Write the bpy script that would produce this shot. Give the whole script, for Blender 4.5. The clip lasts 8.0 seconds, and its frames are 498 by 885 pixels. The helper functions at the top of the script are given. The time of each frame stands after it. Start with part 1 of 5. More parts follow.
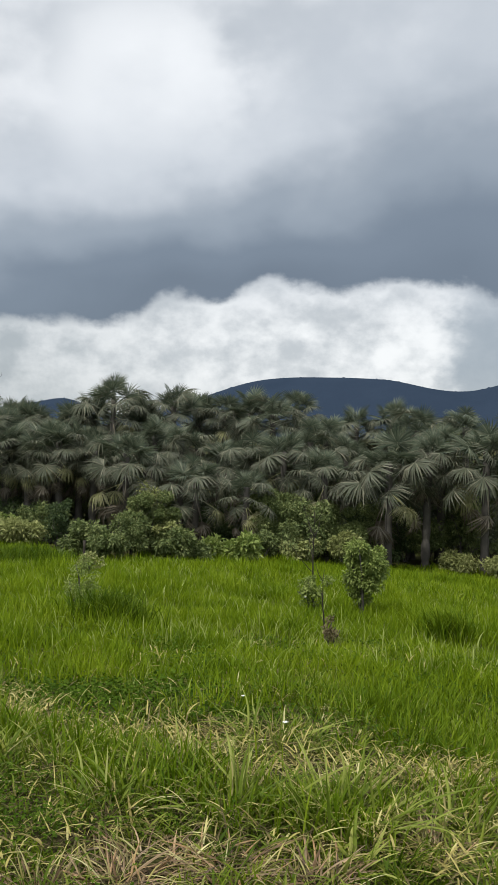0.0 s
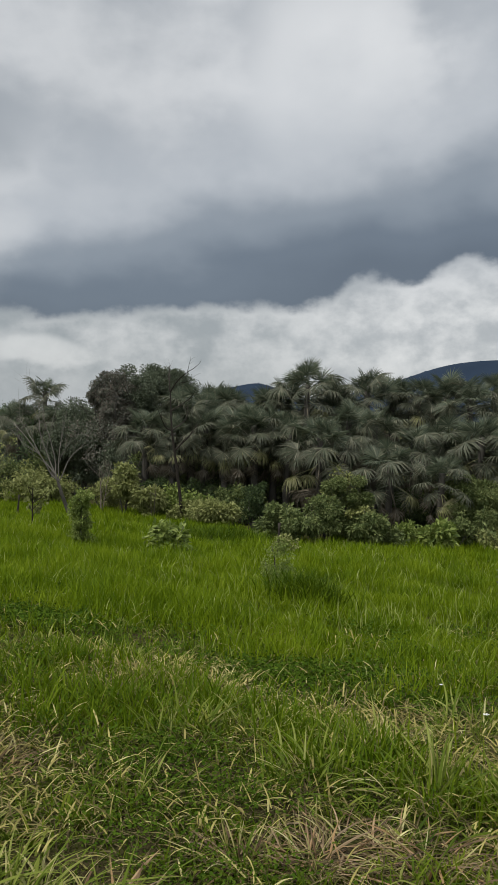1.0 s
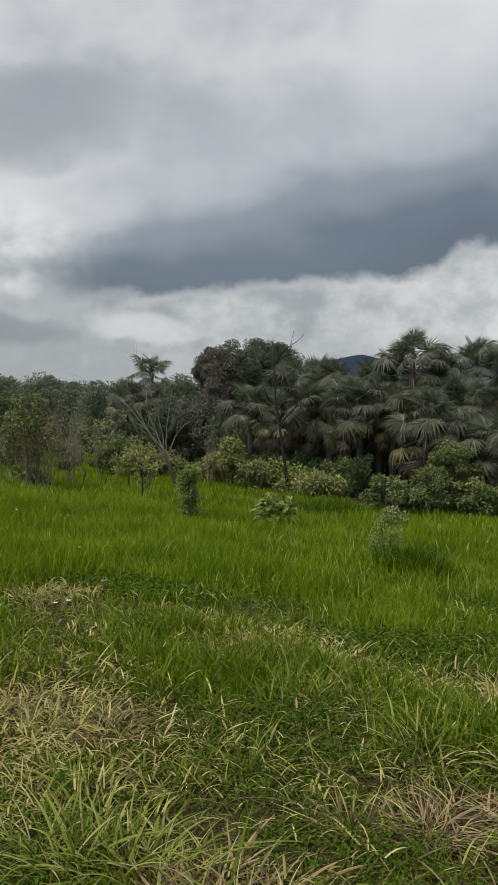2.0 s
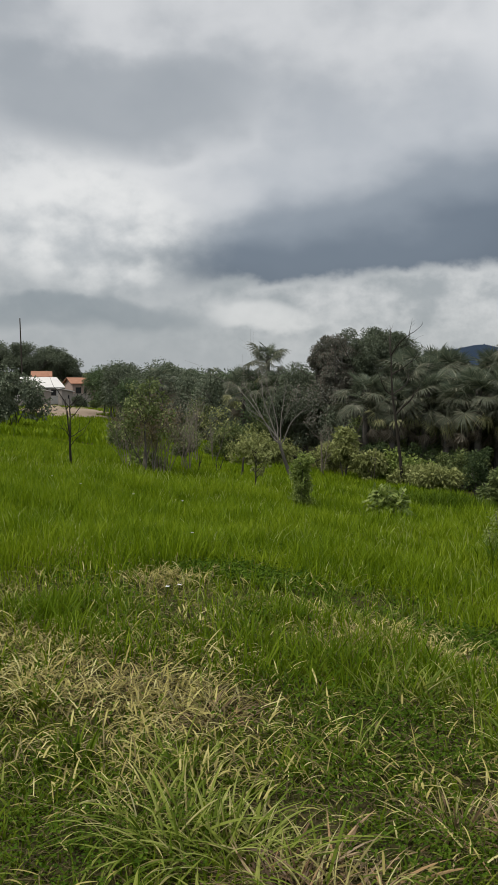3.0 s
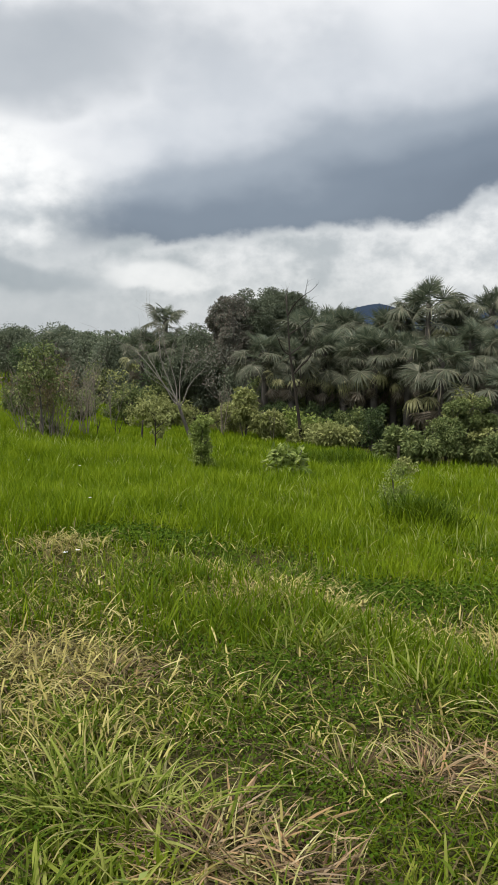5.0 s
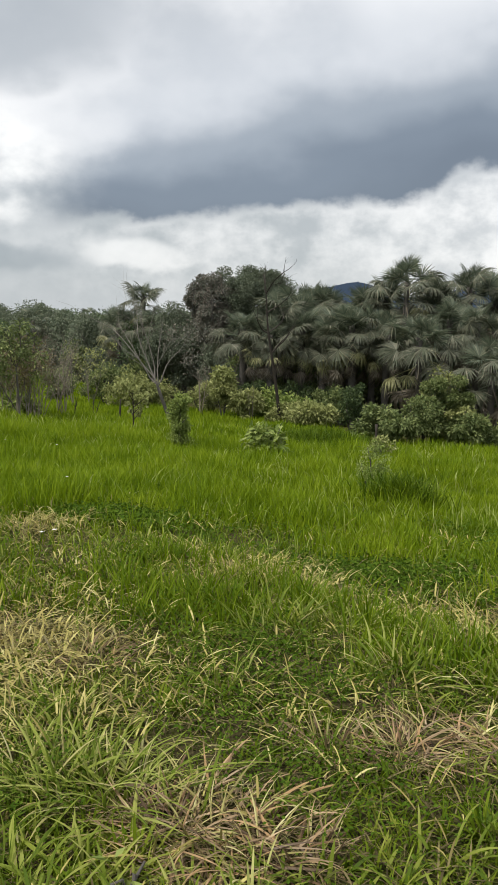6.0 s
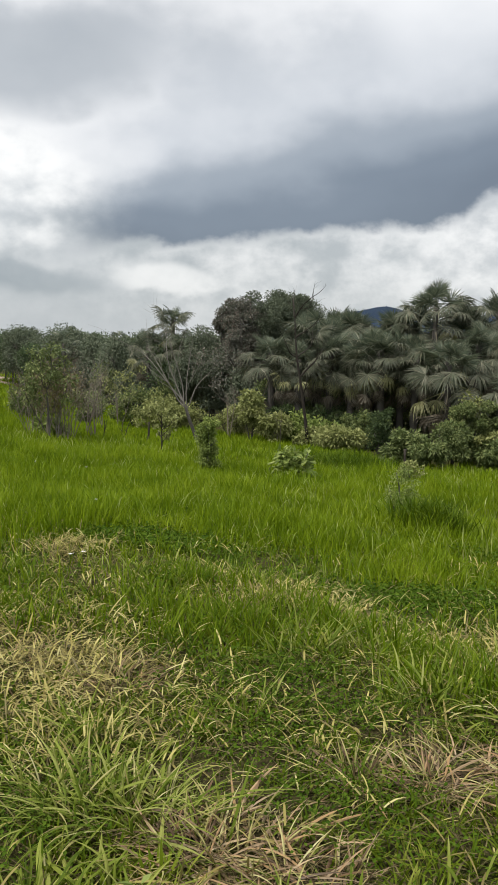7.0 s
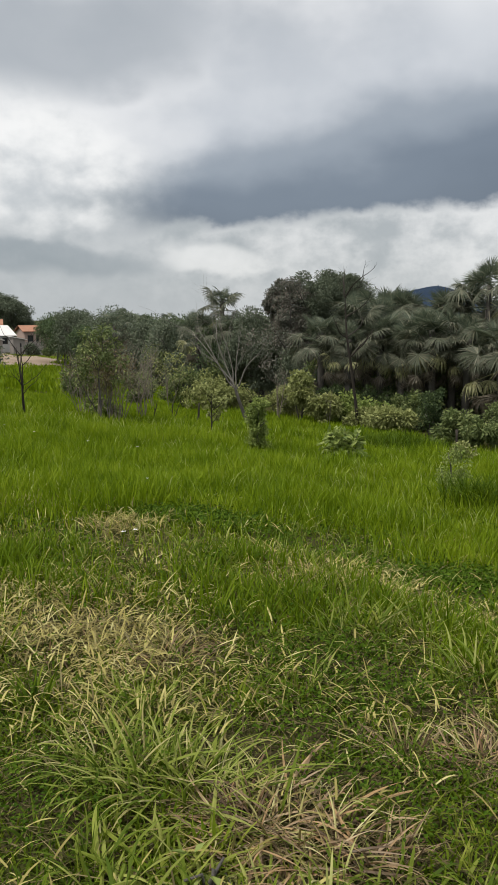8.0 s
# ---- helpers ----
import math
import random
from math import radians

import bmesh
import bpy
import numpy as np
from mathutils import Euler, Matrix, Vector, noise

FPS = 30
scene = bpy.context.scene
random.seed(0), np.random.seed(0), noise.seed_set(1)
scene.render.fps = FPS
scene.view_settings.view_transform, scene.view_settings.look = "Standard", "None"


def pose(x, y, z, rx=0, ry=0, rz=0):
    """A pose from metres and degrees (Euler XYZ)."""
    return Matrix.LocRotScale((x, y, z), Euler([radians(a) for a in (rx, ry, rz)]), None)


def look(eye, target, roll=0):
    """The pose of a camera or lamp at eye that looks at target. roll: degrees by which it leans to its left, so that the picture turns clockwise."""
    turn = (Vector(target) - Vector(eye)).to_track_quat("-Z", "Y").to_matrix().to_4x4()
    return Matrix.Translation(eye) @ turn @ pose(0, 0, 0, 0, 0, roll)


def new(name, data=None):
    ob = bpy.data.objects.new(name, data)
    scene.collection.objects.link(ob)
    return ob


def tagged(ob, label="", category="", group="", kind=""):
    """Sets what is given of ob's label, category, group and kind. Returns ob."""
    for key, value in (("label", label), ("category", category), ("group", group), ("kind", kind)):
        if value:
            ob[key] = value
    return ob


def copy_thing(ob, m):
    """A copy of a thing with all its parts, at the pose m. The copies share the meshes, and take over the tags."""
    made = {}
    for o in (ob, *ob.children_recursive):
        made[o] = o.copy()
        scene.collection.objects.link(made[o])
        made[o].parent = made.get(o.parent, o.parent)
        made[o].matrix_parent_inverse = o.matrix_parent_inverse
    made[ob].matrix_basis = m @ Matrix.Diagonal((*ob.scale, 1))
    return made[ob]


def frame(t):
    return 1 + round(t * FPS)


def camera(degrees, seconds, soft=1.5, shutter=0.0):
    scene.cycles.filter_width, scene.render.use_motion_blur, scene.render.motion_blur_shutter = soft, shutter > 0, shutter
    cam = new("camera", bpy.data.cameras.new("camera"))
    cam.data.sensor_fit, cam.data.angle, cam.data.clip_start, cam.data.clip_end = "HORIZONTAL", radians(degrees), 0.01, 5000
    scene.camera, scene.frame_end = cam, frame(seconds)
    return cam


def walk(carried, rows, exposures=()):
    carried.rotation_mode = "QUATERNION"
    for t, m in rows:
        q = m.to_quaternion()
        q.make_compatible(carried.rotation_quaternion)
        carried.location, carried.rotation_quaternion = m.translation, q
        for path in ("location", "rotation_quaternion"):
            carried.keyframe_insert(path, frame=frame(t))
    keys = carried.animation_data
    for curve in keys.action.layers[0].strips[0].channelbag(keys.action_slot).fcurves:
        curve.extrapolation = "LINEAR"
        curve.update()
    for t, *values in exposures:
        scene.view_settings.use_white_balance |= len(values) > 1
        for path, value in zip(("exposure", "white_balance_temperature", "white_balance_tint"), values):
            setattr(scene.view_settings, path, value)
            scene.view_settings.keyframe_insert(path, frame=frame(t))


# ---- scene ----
# A wet meadow that falls away to a grove of fan palms, under a broken overcast sky.
# Bearings are degrees to the left of +y, seen from the origin; distances in metres.
cam = camera(32.0, 8.0, soft=1.4)
# seconds, eye, yaw to the left, pitch up, roll
ROWS = [
    (0.00, -0.001, 0.001, 1.651, 0.13, -0.66, 1.16),
    (0.20, -0.007, 0.000, 1.653, 2.68, -1.31, 1.42),
    (0.50, -0.017, -0.001, 1.656, 7.08, -1.90, 1.48),
    (0.80, -0.028, 0.001, 1.648, 11.34, -2.14, 1.24),
    (1.00, -0.036, 0.003, 1.642, 12.74, -1.93, 1.25),
    (1.50, -0.039, -0.018, 1.644, 16.85, -2.41, 0.31),
    (1.80, -0.042, -0.010, 1.640, 19.64, -3.29, 0.11),
    (2.00, -0.044, -0.005, 1.637, 19.61, -3.75, -0.11),
    (2.20, -0.039, -0.019, 1.648, 19.96, -4.02, -0.24),
    (2.50, -0.033, -0.016, 1.650, 22.00, -4.25, 0.05),
    (2.75, -0.027, -0.012, 1.652, 25.00, -4.35, 0.35),
    (3.00, -0.020, -0.007, 1.654, 27.20, -4.55, 0.60),
    (3.30, -0.012, 0.000, 1.657, 26.71, -4.94, 0.70),
    (3.50, -0.001, 0.010, 1.654, 24.28, -5.42, 0.19),
    (3.70, 0.004, 0.010, 1.654, 22.08, -6.81, 0.11),
    (4.00, 0.012, 0.009, 1.654, 21.30, -7.68, -0.42),
    (4.20, 0.012, 0.010, 1.653, 20.45, -7.54, -0.45),
    (5.30, 0.006, 0.020, 1.647, 20.70, -7.00, -0.08),
    (5.50, 0.006, 0.021, 1.647, 20.46, -7.69, -0.03),
    (5.70, 0.010, 0.023, 1.647, 20.33, -8.28, -0.20),
    (6.00, 0.015, 0.027, 1.648, 19.24, -8.46, -0.06),
    (6.20, 0.019, 0.019, 1.652, 18.45, -8.05, -0.01),
    (6.50, 0.024, 0.007, 1.659, 18.90, -7.20, 0.08),
    (6.70, 0.019, 0.009, 1.657, 19.72, -6.38, 0.07),
    (6.90, 0.014, 0.012, 1.656, 20.64, -6.94, 0.17),
    (7.00, 0.011, 0.013, 1.655, 21.07, -6.92, 0.16),
    (7.20, 0.016, 0.001, 1.657, 21.38, -6.80, 0.23),
    (7.50, 0.023, -0.016, 1.661, 22.70, -5.05, 0.02),
    (7.70, 0.016, -0.007, 1.652, 24.24, -4.90, -0.53),
    (7.80, 0.012, -0.002, 1.647, 24.87, -5.35, -0.71),
    (8.00, 0.005, 0.007, 1.638, 24.35, -8.14, -0.26),
]


def aim(x, y, z, yaw, pitch, roll):
    return pose(x, y, z, 0, 0, yaw) @ pose(0, 0, 0, 90 + pitch) @ pose(0, 0, 0, 0, 0, roll)


EXPOSURES = [(0.0, -0.07, 6330, 9), (0.5, -0.29, 6380, 9), (1.0, -0.44, 6400, 9), (1.5, -0.49, 6420, 9), (2.2, -0.41, 6450, 9), (3.5, -0.34, 6480, 10), (4.2, -0.05, 6500, 10), (5.5, 0.06, 6500, 10), (6.2, 0.1, 6500, 10),
             (6.8, 0.08, 6500, 10), (7.4, -0.04, 6500, 10), (8.0, -0.13, 6500, 10)]
walk(cam, [(t, aim(*row)) for t, *row in ROWS], EXPOSURES)

# ---- light ----
SUN_BEARING, SUN_HEIGHT = 140.0, 58.0


def link(tree, a, b):
    tree.links.new(a, b)


def calc(tree, op, a, b=None, c=None):
    """A Math node; each of a, b, c is a number or a socket."""
    n = tree.nodes.new("ShaderNodeMath")
    n.operation = op
    for k, v in enumerate((a, b, c)):
        if v is None:
            continue
        if isinstance(v, (int, float)):
            n.inputs[k].default_value = v
        else:
            link(tree, v, n.inputs[k])
    return n.outputs[0]


def ramp(tree, fac, stops, ease="EASE"):
    """A colour ramp; stops are (place, (r, g, b))."""
    n = tree.nodes.new("ShaderNodeValToRGB")
    n.color_ramp.interpolation = ease
    els = n.color_ramp.elements
    while len(els) < len(stops):
        els.new(0.5)
    for el, (p, c) in zip(els, stops):
        el.position = p
        el.color = (*c, 1)
    link(tree, fac, n.inputs[0])
    return n.outputs[0]


def soft_step(tree, v, lo, hi):
    n = tree.nodes.new("ShaderNodeMapRange")
    n.interpolation_type = "SMOOTHSTEP"
    link(tree, v, n.inputs[0])
    n.inputs[1].default_value, n.inputs[2].default_value = lo, hi
    return n.outputs[0]


def blend(tree, fac, a, b):
    n = tree.nodes.new("ShaderNodeMix")
    n.data_type = "RGBA"
    for k, v in ((0, fac), (6, a), (7, b)):
        if isinstance(v, (int, float)):
            n.inputs[k].default_value = v
        elif isinstance(v, tuple):
            n.inputs[k].default_value = (*v, 1)
        else:
            link(tree, v, n.inputs[k])
    return n.outputs[2]


def noise_at(tree, vec, scale, detail=4.0, rough=0.55, stretch=(1, 1, 1)):
    m = tree.nodes.new("ShaderNodeMapping")
    m.inputs["Scale"].default_value = stretch
    link(tree, vec, m.inputs[0])
    n = tree.nodes.new("ShaderNodeTexNoise")
    n.inputs["Scale"].default_value = scale
    n.inputs["Detail"].default_value = detail
    n.inputs["Roughness"].default_value = rough
    link(tree, m.outputs[0], n.inputs[0])
    return n.outputs[0]


def build_sky():
    """Cloud decks over a clear sky: a dark base low ahead with a ragged edge, lit cumulus under it, thin bright cloud above, a bright gap to the left."""
    world = bpy.data.worlds.new("sky")
    scene.world = world
    world.use_nodes = True
    tr = world.node_tree
    tr.nodes.clear()
    out = tr.nodes.new("ShaderNodeOutputWorld")
    bg = tr.nodes.new("ShaderNodeBackground")
    co = tr.nodes.new("ShaderNodeTexCoord").outputs["Generated"]
    xyz = tr.nodes.new("ShaderNodeSeparateXYZ")
    link(tr, co, xyz.inputs[0])
    x, y, z = xyz.outputs
    el = calc(tr, "MULTIPLY", calc(tr, "ARCSINE", z), 57.296)
    az = calc(tr, "MULTIPLY", calc(tr, "ARCTAN2", calc(tr, "MULTIPLY", x, -1.0), y), 57.296)
    big = noise_at(tr, co, 3.1, 2.0, 0.45, (1, 1, 1.6))
    mid = noise_at(tr, co, 8.0, 3.0, 0.5, (1, 1, 1.6))
    fine = noise_at(tr, co, 21.0, 4.0, 0.55, (1, 1, 1.4))
    curl = noise_at(tr, co, 52.0, 5.0, 0.6, (1, 1, 1.2))

    def off(noise_out, size):
        return calc(tr, "MULTIPLY", calc(tr, "SUBTRACT", noise_out, 0.5), size)

    def total(*terms):
        out = terms[0]
        for t in terms[1:]:
            out = calc(tr, "ADD", out, t)
        return out

    def times(*terms):
        out = terms[0]
        for t in terms[1:]:
            out = calc(tr, "MULTIPLY", out, t)
        return out

    def line(where, stops):
        """A height in degrees that follows the bearing; stops are (bearing, height)."""
        u = calc(tr, "DIVIDE", calc(tr, "ADD", where, 60.0), 120.0)
        n = ramp(tr, u, [((b + 60) / 120, (h / 40,) * 3) for b, h in stops], "LINEAR")
        return calc(tr, "MULTIPLY", n, 40.0)

    def spread(b, e, wide, high, power=2.0):
        """1 in the middle of an oval of the sky, falling to 0 outside it; its edge follows the noise."""
        u = calc(tr, "POWER", calc(tr, "ABSOLUTE", calc(tr, "DIVIDE", calc(tr, "SUBTRACT", loose_az, b), wide)), power)
        v = calc(tr, "POWER", calc(tr, "ABSOLUTE", calc(tr, "DIVIDE", calc(tr, "SUBTRACT", loose_el, e), high)), power)
        return soft_step(tr, calc(tr, "ADD", u, v), 1.5, 0.35)

    loose_az = total(az, off(mid, 9.0), off(fine, 3.0))
    loose_el = total(el, off(big, 6.0), off(mid, 3.0), off(fine, 0.9))
    ragged = total(el, off(mid, 2.4), off(fine, 2.2), off(curl, 0.7))
    # thin bright cloud above, with soft grey folds
    folds = soft_step(tr, total(calc(tr, "MULTIPLY", big, 0.5), calc(tr, "MULTIPLY", mid, 0.36), calc(tr, "MULTIPLY", fine, 0.14)), 0.37, 0.60)
    upper = blend(tr, folds, (0.56, 0.59, 0.625), (0.90, 0.91, 0.925))
    upper = blend(tr, times(soft_step(tr, az, 8.0, 24.0), 0.5), upper, blend(tr, folds, (0.46, 0.49, 0.52), (0.72, 0.735, 0.75)))
    upper = blend(tr, times(spread(36.0, 16.8, 9.0, 2.6), 0.8), upper, (0.42, 0.455, 0.49))
    upper = blend(tr, times(spread(7.0, 20.0, 6.0, 6.0), 0.75), upper, (0.98, 0.985, 0.99))
    upper = blend(tr, soft_step(tr, el, 30.0, 55.0), upper, (1.45, 1.45, 1.45))
    # cumulus under the deck: white heads with grey hollows, greyer to the left
    billow = total(calc(tr, "MULTIPLY", curl, 0.16), calc(tr, "MULTIPLY", fine, 0.42), calc(tr, "MULTIPLY", mid, 0.42))
    heads = soft_step(tr, billow, 0.37, 0.60)
    lower = blend(tr, heads, (0.56, 0.585, 0.605), (0.97, 0.97, 0.96))
    grey = blend(tr, soft_step(tr, billow, 0.36, 0.64), (0.42, 0.455, 0.475), (0.78, 0.79, 0.79))
    lower = blend(tr, soft_step(tr, loose_az, 0.0, 18.0), lower, grey)
    lower = blend(tr, times(soft_step(tr, total(az, off(fine, 4.0)), -11.4, -14.2), 0.85), lower, (0.34, 0.39, 0.44))
    lower = blend(tr, times(soft_step(tr, el, 4.5, 0.5), 0.6), lower, (0.50, 0.535, 0.555))
    lower = blend(tr, times(soft_step(tr, loose_az, 24.0, 34.0), 0.6), lower, (0.45, 0.485, 0.51))
    shade = blend(tr, soft_step(tr, ragged, 6.5, 12.0), lower, upper)
    # the gap with lit cumulus to the left, and a low dark bank under it
    shade = blend(tr, times(spread(39.0, 10.0, 6.3, 4.6), 0.9), shade, blend(tr, soft_step(tr, total(calc(tr, "MULTIPLY", mid, 0.6), calc(tr, "MULTIPLY", fine, 0.32), calc(tr, "MULTIPLY", curl, 0.08)), 0.36, 0.60), (0.60, 0.63, 0.65), (1.0, 1.0, 0.985)))
    shade = blend(tr, times(spread(38.5, 3.6, 8.0, 1.1), 0.6), shade, (0.27, 0.315, 0.35))
    shade = blend(tr, times(spread(26.5, 4.4, 3.5, 0.9), 0.7), shade, (0.88, 0.885, 0.875))
    # the dark deck, lightest at its upper side
    base = line(az, ((-60, 8.0), (-15.5, 8.5), (-13.5, 9.6), (-9, 9.6), (-5.6, 9.0), (-1.1, 9.9), (1.8, 8.8), (6, 8.2), (7.5, 7.3), (16, 6.8), (24, 6.0), (30, 5.6), (42, 5.0)))
    crest = line(total(az, off(mid, 6.0)), ((-60, 27), (-12, 23.0), (-5, 20.5), (2, 17.5), (10, 16.5), (18, 14.5), (26, 13.0), (31, 11.5)))
    rise = calc(tr, "DIVIDE", calc(tr, "SUBTRACT", loose_el, base), calc(tr, "SUBTRACT", crest, base))
    body = ramp(tr, rise, [(0.0, (0.17, 0.205, 0.255)), (0.3, (0.205, 0.245, 0.30)), (0.6, (0.33, 0.375, 0.43)), (1.0, (0.60, 0.635, 0.68))])
    cover = times(soft_step(tr, calc(tr, "SUBTRACT", ragged, base), -0.4, 0.65), soft_step(tr, rise, 1.9, 0.5), soft_step(tr, loose_az, 34.5, 26.5), soft_step(tr, az, -80.0, -50.0))
    shade = blend(tr, cover, shade, body)
    sky = tr.nodes.new("ShaderNodeTexSky")
    sky.sky_type = "NISHITA"
    sky.sun_disc = False
    sky.sun_elevation = radians(SUN_HEIGHT)
    sky.sun_rotation = radians(-SUN_BEARING)
    clear = tr.nodes.new("ShaderNodeVectorMath")
    clear.operation = "SCALE"
    clear.inputs["Scale"].default_value = 0.1
    link(tr, sky.outputs[0], clear.inputs[0])
    link(tr, blend(tr, 0.93, clear.outputs[0], shade), bg.inputs[0])
    bg.inputs[1].default_value = 1.08
    link(tr, bg.outputs[0], out.inputs[0])


build_sky()
sun = new("sun", bpy.data.lights.new("sun", "SUN"))
sun.data.energy, sun.data.angle, sun.data.color = 3.0, radians(3), (1.0, 0.95, 0.87)
_b, _e = radians(SUN_BEARING), radians(SUN_HEIGHT)
sun.matrix_world = look((-math.sin(_b) * math.cos(_e) * 60, math.cos(_b) * math.cos(_e) * 60, math.sin(_e) * 60), (0, 0, 0))

# ---- materials ----


def material(name, colors, rough=0.6, gloss=0.3, thin=0.0, vary="island", grain=0.0, bump=0.0, scale=8.0, blot=0.25):
    """colors: stops of a ramp over the random value of a piece; thin: share of light let through a leaf; grain: strength of the fine mottling."""
    m = bpy.data.materials.new(name)
    m.use_nodes = True
    tr = m.node_tree
    bsdf = tr.nodes["Principled BSDF"]
    out = tr.nodes["Material Output"]
    if vary == "island":
        rnd = tr.nodes.new("ShaderNodeNewGeometry").outputs["Random Per Island"]
    elif vary == "object":
        rnd = tr.nodes.new("ShaderNodeObjectInfo").outputs["Random"]
    else:
        rnd = None
    co = tr.nodes.new("ShaderNodeTexCoord").outputs["Object"]
    spots = noise_at(tr, co, scale * 0.25, 4.0)
    if rnd is None:
        fac = spots
    else:
        fac = calc(tr, "ADD", calc(tr, "MULTIPLY", rnd, 1.0 - blot), calc(tr, "MULTIPLY", soft_step(tr, spots, 0.3, 0.7), blot))
    col = ramp(tr, fac, [(k / max(1, len(colors) - 1), c) for k, c in enumerate(colors)], "LINEAR")
    if grain:
        fine = noise_at(tr, co, scale * 6.0, 5.0)
        dark = calc(tr, "ADD", 1.0 - grain, calc(tr, "MULTIPLY", fine, 2 * grain))
        v = tr.nodes.new("ShaderNodeVectorMath")
        v.operation = "SCALE"
        link(tr, col, v.inputs[0])
        link(tr, dark, v.inputs["Scale"])
        col = v.outputs[0]
    link(tr, col, bsdf.inputs["Base Color"])
    bsdf.inputs["Roughness"].default_value = rough
    bsdf.inputs["Specular IOR Level"].default_value = gloss
    if bump:
        b = tr.nodes.new("ShaderNodeBump")
        b.inputs["Strength"].default_value = bump
        b.inputs["Distance"].default_value = 0.02
        link(tr, noise_at(tr, co, scale * 3.0, 6.0), b.inputs["Height"])
        link(tr, b.outputs[0], bsdf.inputs["Normal"])
    if thin:
        tl = tr.nodes.new("ShaderNodeBsdfTranslucent")
        link(tr, col, tl.inputs[0])
        mx = tr.nodes.new("ShaderNodeMixShader")
        mx.inputs[0].default_value = thin
        link(tr, bsdf.outputs[0], mx.inputs[1])
        link(tr, tl.outputs[0], mx.inputs[2])
        link(tr, mx.outputs[0], out.inputs[0])
    return m


LUSH = material("lush_grass", [(0.064, 0.115, 0.003), (0.120, 0.190, 0.004), (0.178, 0.254, 0.006), (0.255, 0.325, 0.02)], 0.6, 0.12, 0.38, blot=0.5, scale=5.0)
PALE_BLADE = material("pale_blade", [(0.19, 0.26, 0.03), (0.27, 0.33, 0.06), (0.38, 0.42, 0.12)], 0.5, 0.35, 0.35)
TURF = material("turf_grass", [(0.022, 0.048, 0.002), (0.072, 0.122, 0.004), (0.135, 0.182, 0.010), (0.31, 0.315, 0.07)], 0.6, 0.1, 0.3, blot=0.5, scale=6.0)
STRAW = material("dry_straw", [(0.052, 0.040, 0.014), (0.165, 0.133, 0.036), (0.30, 0.256, 0.070), (0.42, 0.37, 0.115), (0.58, 0.54, 0.26)], 0.5, 0.3, 0.15)
LONG_BLADE = material("long_blade", [(0.022, 0.046, 0.002), (0.064, 0.106, 0.006), (0.122, 0.168, 0.015), (0.21, 0.24, 0.04), (0.46, 0.45, 0.18)], 0.6, 0.14, 0.3, blot=0.35, scale=5.0)
CREEPER = material("creeper_leaf", [(0.032, 0.070, 0.006), (0.060, 0.112, 0.008), (0.105, 0.165, 0.016)], 0.7, 0.06, 0.25)
THATCH = material("thatch", [(0.035, 0.030, 0.014), (0.10, 0.082, 0.036), (0.22, 0.185, 0.085)], 0.8, 0.08, 0.1)
RUST = material("rusty_straw", [(0.042, 0.028, 0.015), (0.15, 0.090, 0.040), (0.25, 0.182, 0.104), (0.36, 0.225, 0.10), (0.64, 0.57, 0.41)], 0.5, 0.35, 0.15, "object")
TUSSOCK = material("tussock_blade", [(0.07, 0.115, 0.009), (0.14, 0.19, 0.02), (0.24, 0.28, 0.05), (0.42, 0.42, 0.16)], 0.6, 0.15, 0.3, "object")
DRY_BLADE = material("dry_blade", [(0.16, 0.135, 0.045), (0.27, 0.24, 0.075), (0.40, 0.37, 0.14), (0.56, 0.53, 0.30)], 0.5, 0.35, 0.15, "object")
CLUMP = material("clump_grass", [(0.055, 0.105, 0.003), (0.108, 0.172, 0.005), (0.19, 0.25, 0.014)], 0.6, 0.1, 0.35)
DARK_CLUMP = material("dark_clump_grass", [(0.030, 0.062, 0.002), (0.064, 0.112, 0.003), (0.14, 0.195, 0.012)], 0.6, 0.1, 0.35)
YELLOW_GREEN = material("yellow_green_blade", [(0.13, 0.185, 0.020), (0.24, 0.285, 0.042), (0.39, 0.40, 0.115)], 0.6, 0.15, 0.35, "object", 0.15, 0.0, 20.0)
PALM_LEAF = material("palm_leaf", [(0.048, 0.069, 0.046), (0.090, 0.116, 0.074), (0.155, 0.178, 0.115), (0.33, 0.33, 0.23)], 0.5, 0.3, 0.32)
PALM_PALE = material("palm_leaf_ageing", [(0.18, 0.19, 0.075), (0.26, 0.26, 0.115), (0.35, 0.33, 0.17)], 0.45, 0.5, 0.2)
PALM_DEAD = material("palm_leaf_dead", [(0.10, 0.08, 0.055), (0.18, 0.155, 0.115), (0.28, 0.25, 0.20)], 0.7, 0.2, 0.1)
PALM_OLD = material("palm_leaf_old", [(0.056, 0.066, 0.043), (0.108, 0.108, 0.072), (0.108, 0.128, 0.082), (0.185, 0.185, 0.124), (0.37, 0.36, 0.26)], 0.5, 0.3, 0.32)
BARK = material("grey_bark", [(0.05, 0.046, 0.04), (0.09, 0.083, 0.072), (0.14, 0.13, 0.115)], 0.85, 0.2, 0.0, "", 0.3, 0.6, 12.0)
BARK_PALE = material("pale_bark", [(0.125, 0.113, 0.097), (0.195, 0.18, 0.157), (0.265, 0.248, 0.222)], 0.85, 0.2, 0.0, "", 0.25, 0.5, 14.0)
BARK_DARK = material("dark_bark", [(0.022, 0.018, 0.015), (0.045, 0.038, 0.03)], 0.85, 0.2, 0.0, "", 0.3, 0.6, 12.0)
TWIG = material("dry_twig", [(0.12, 0.10, 0.08), (0.18, 0.155, 0.125), (0.25, 0.22, 0.185)], 0.85, 0.15, 0.0, "", 0.2, 0.4, 14.0)
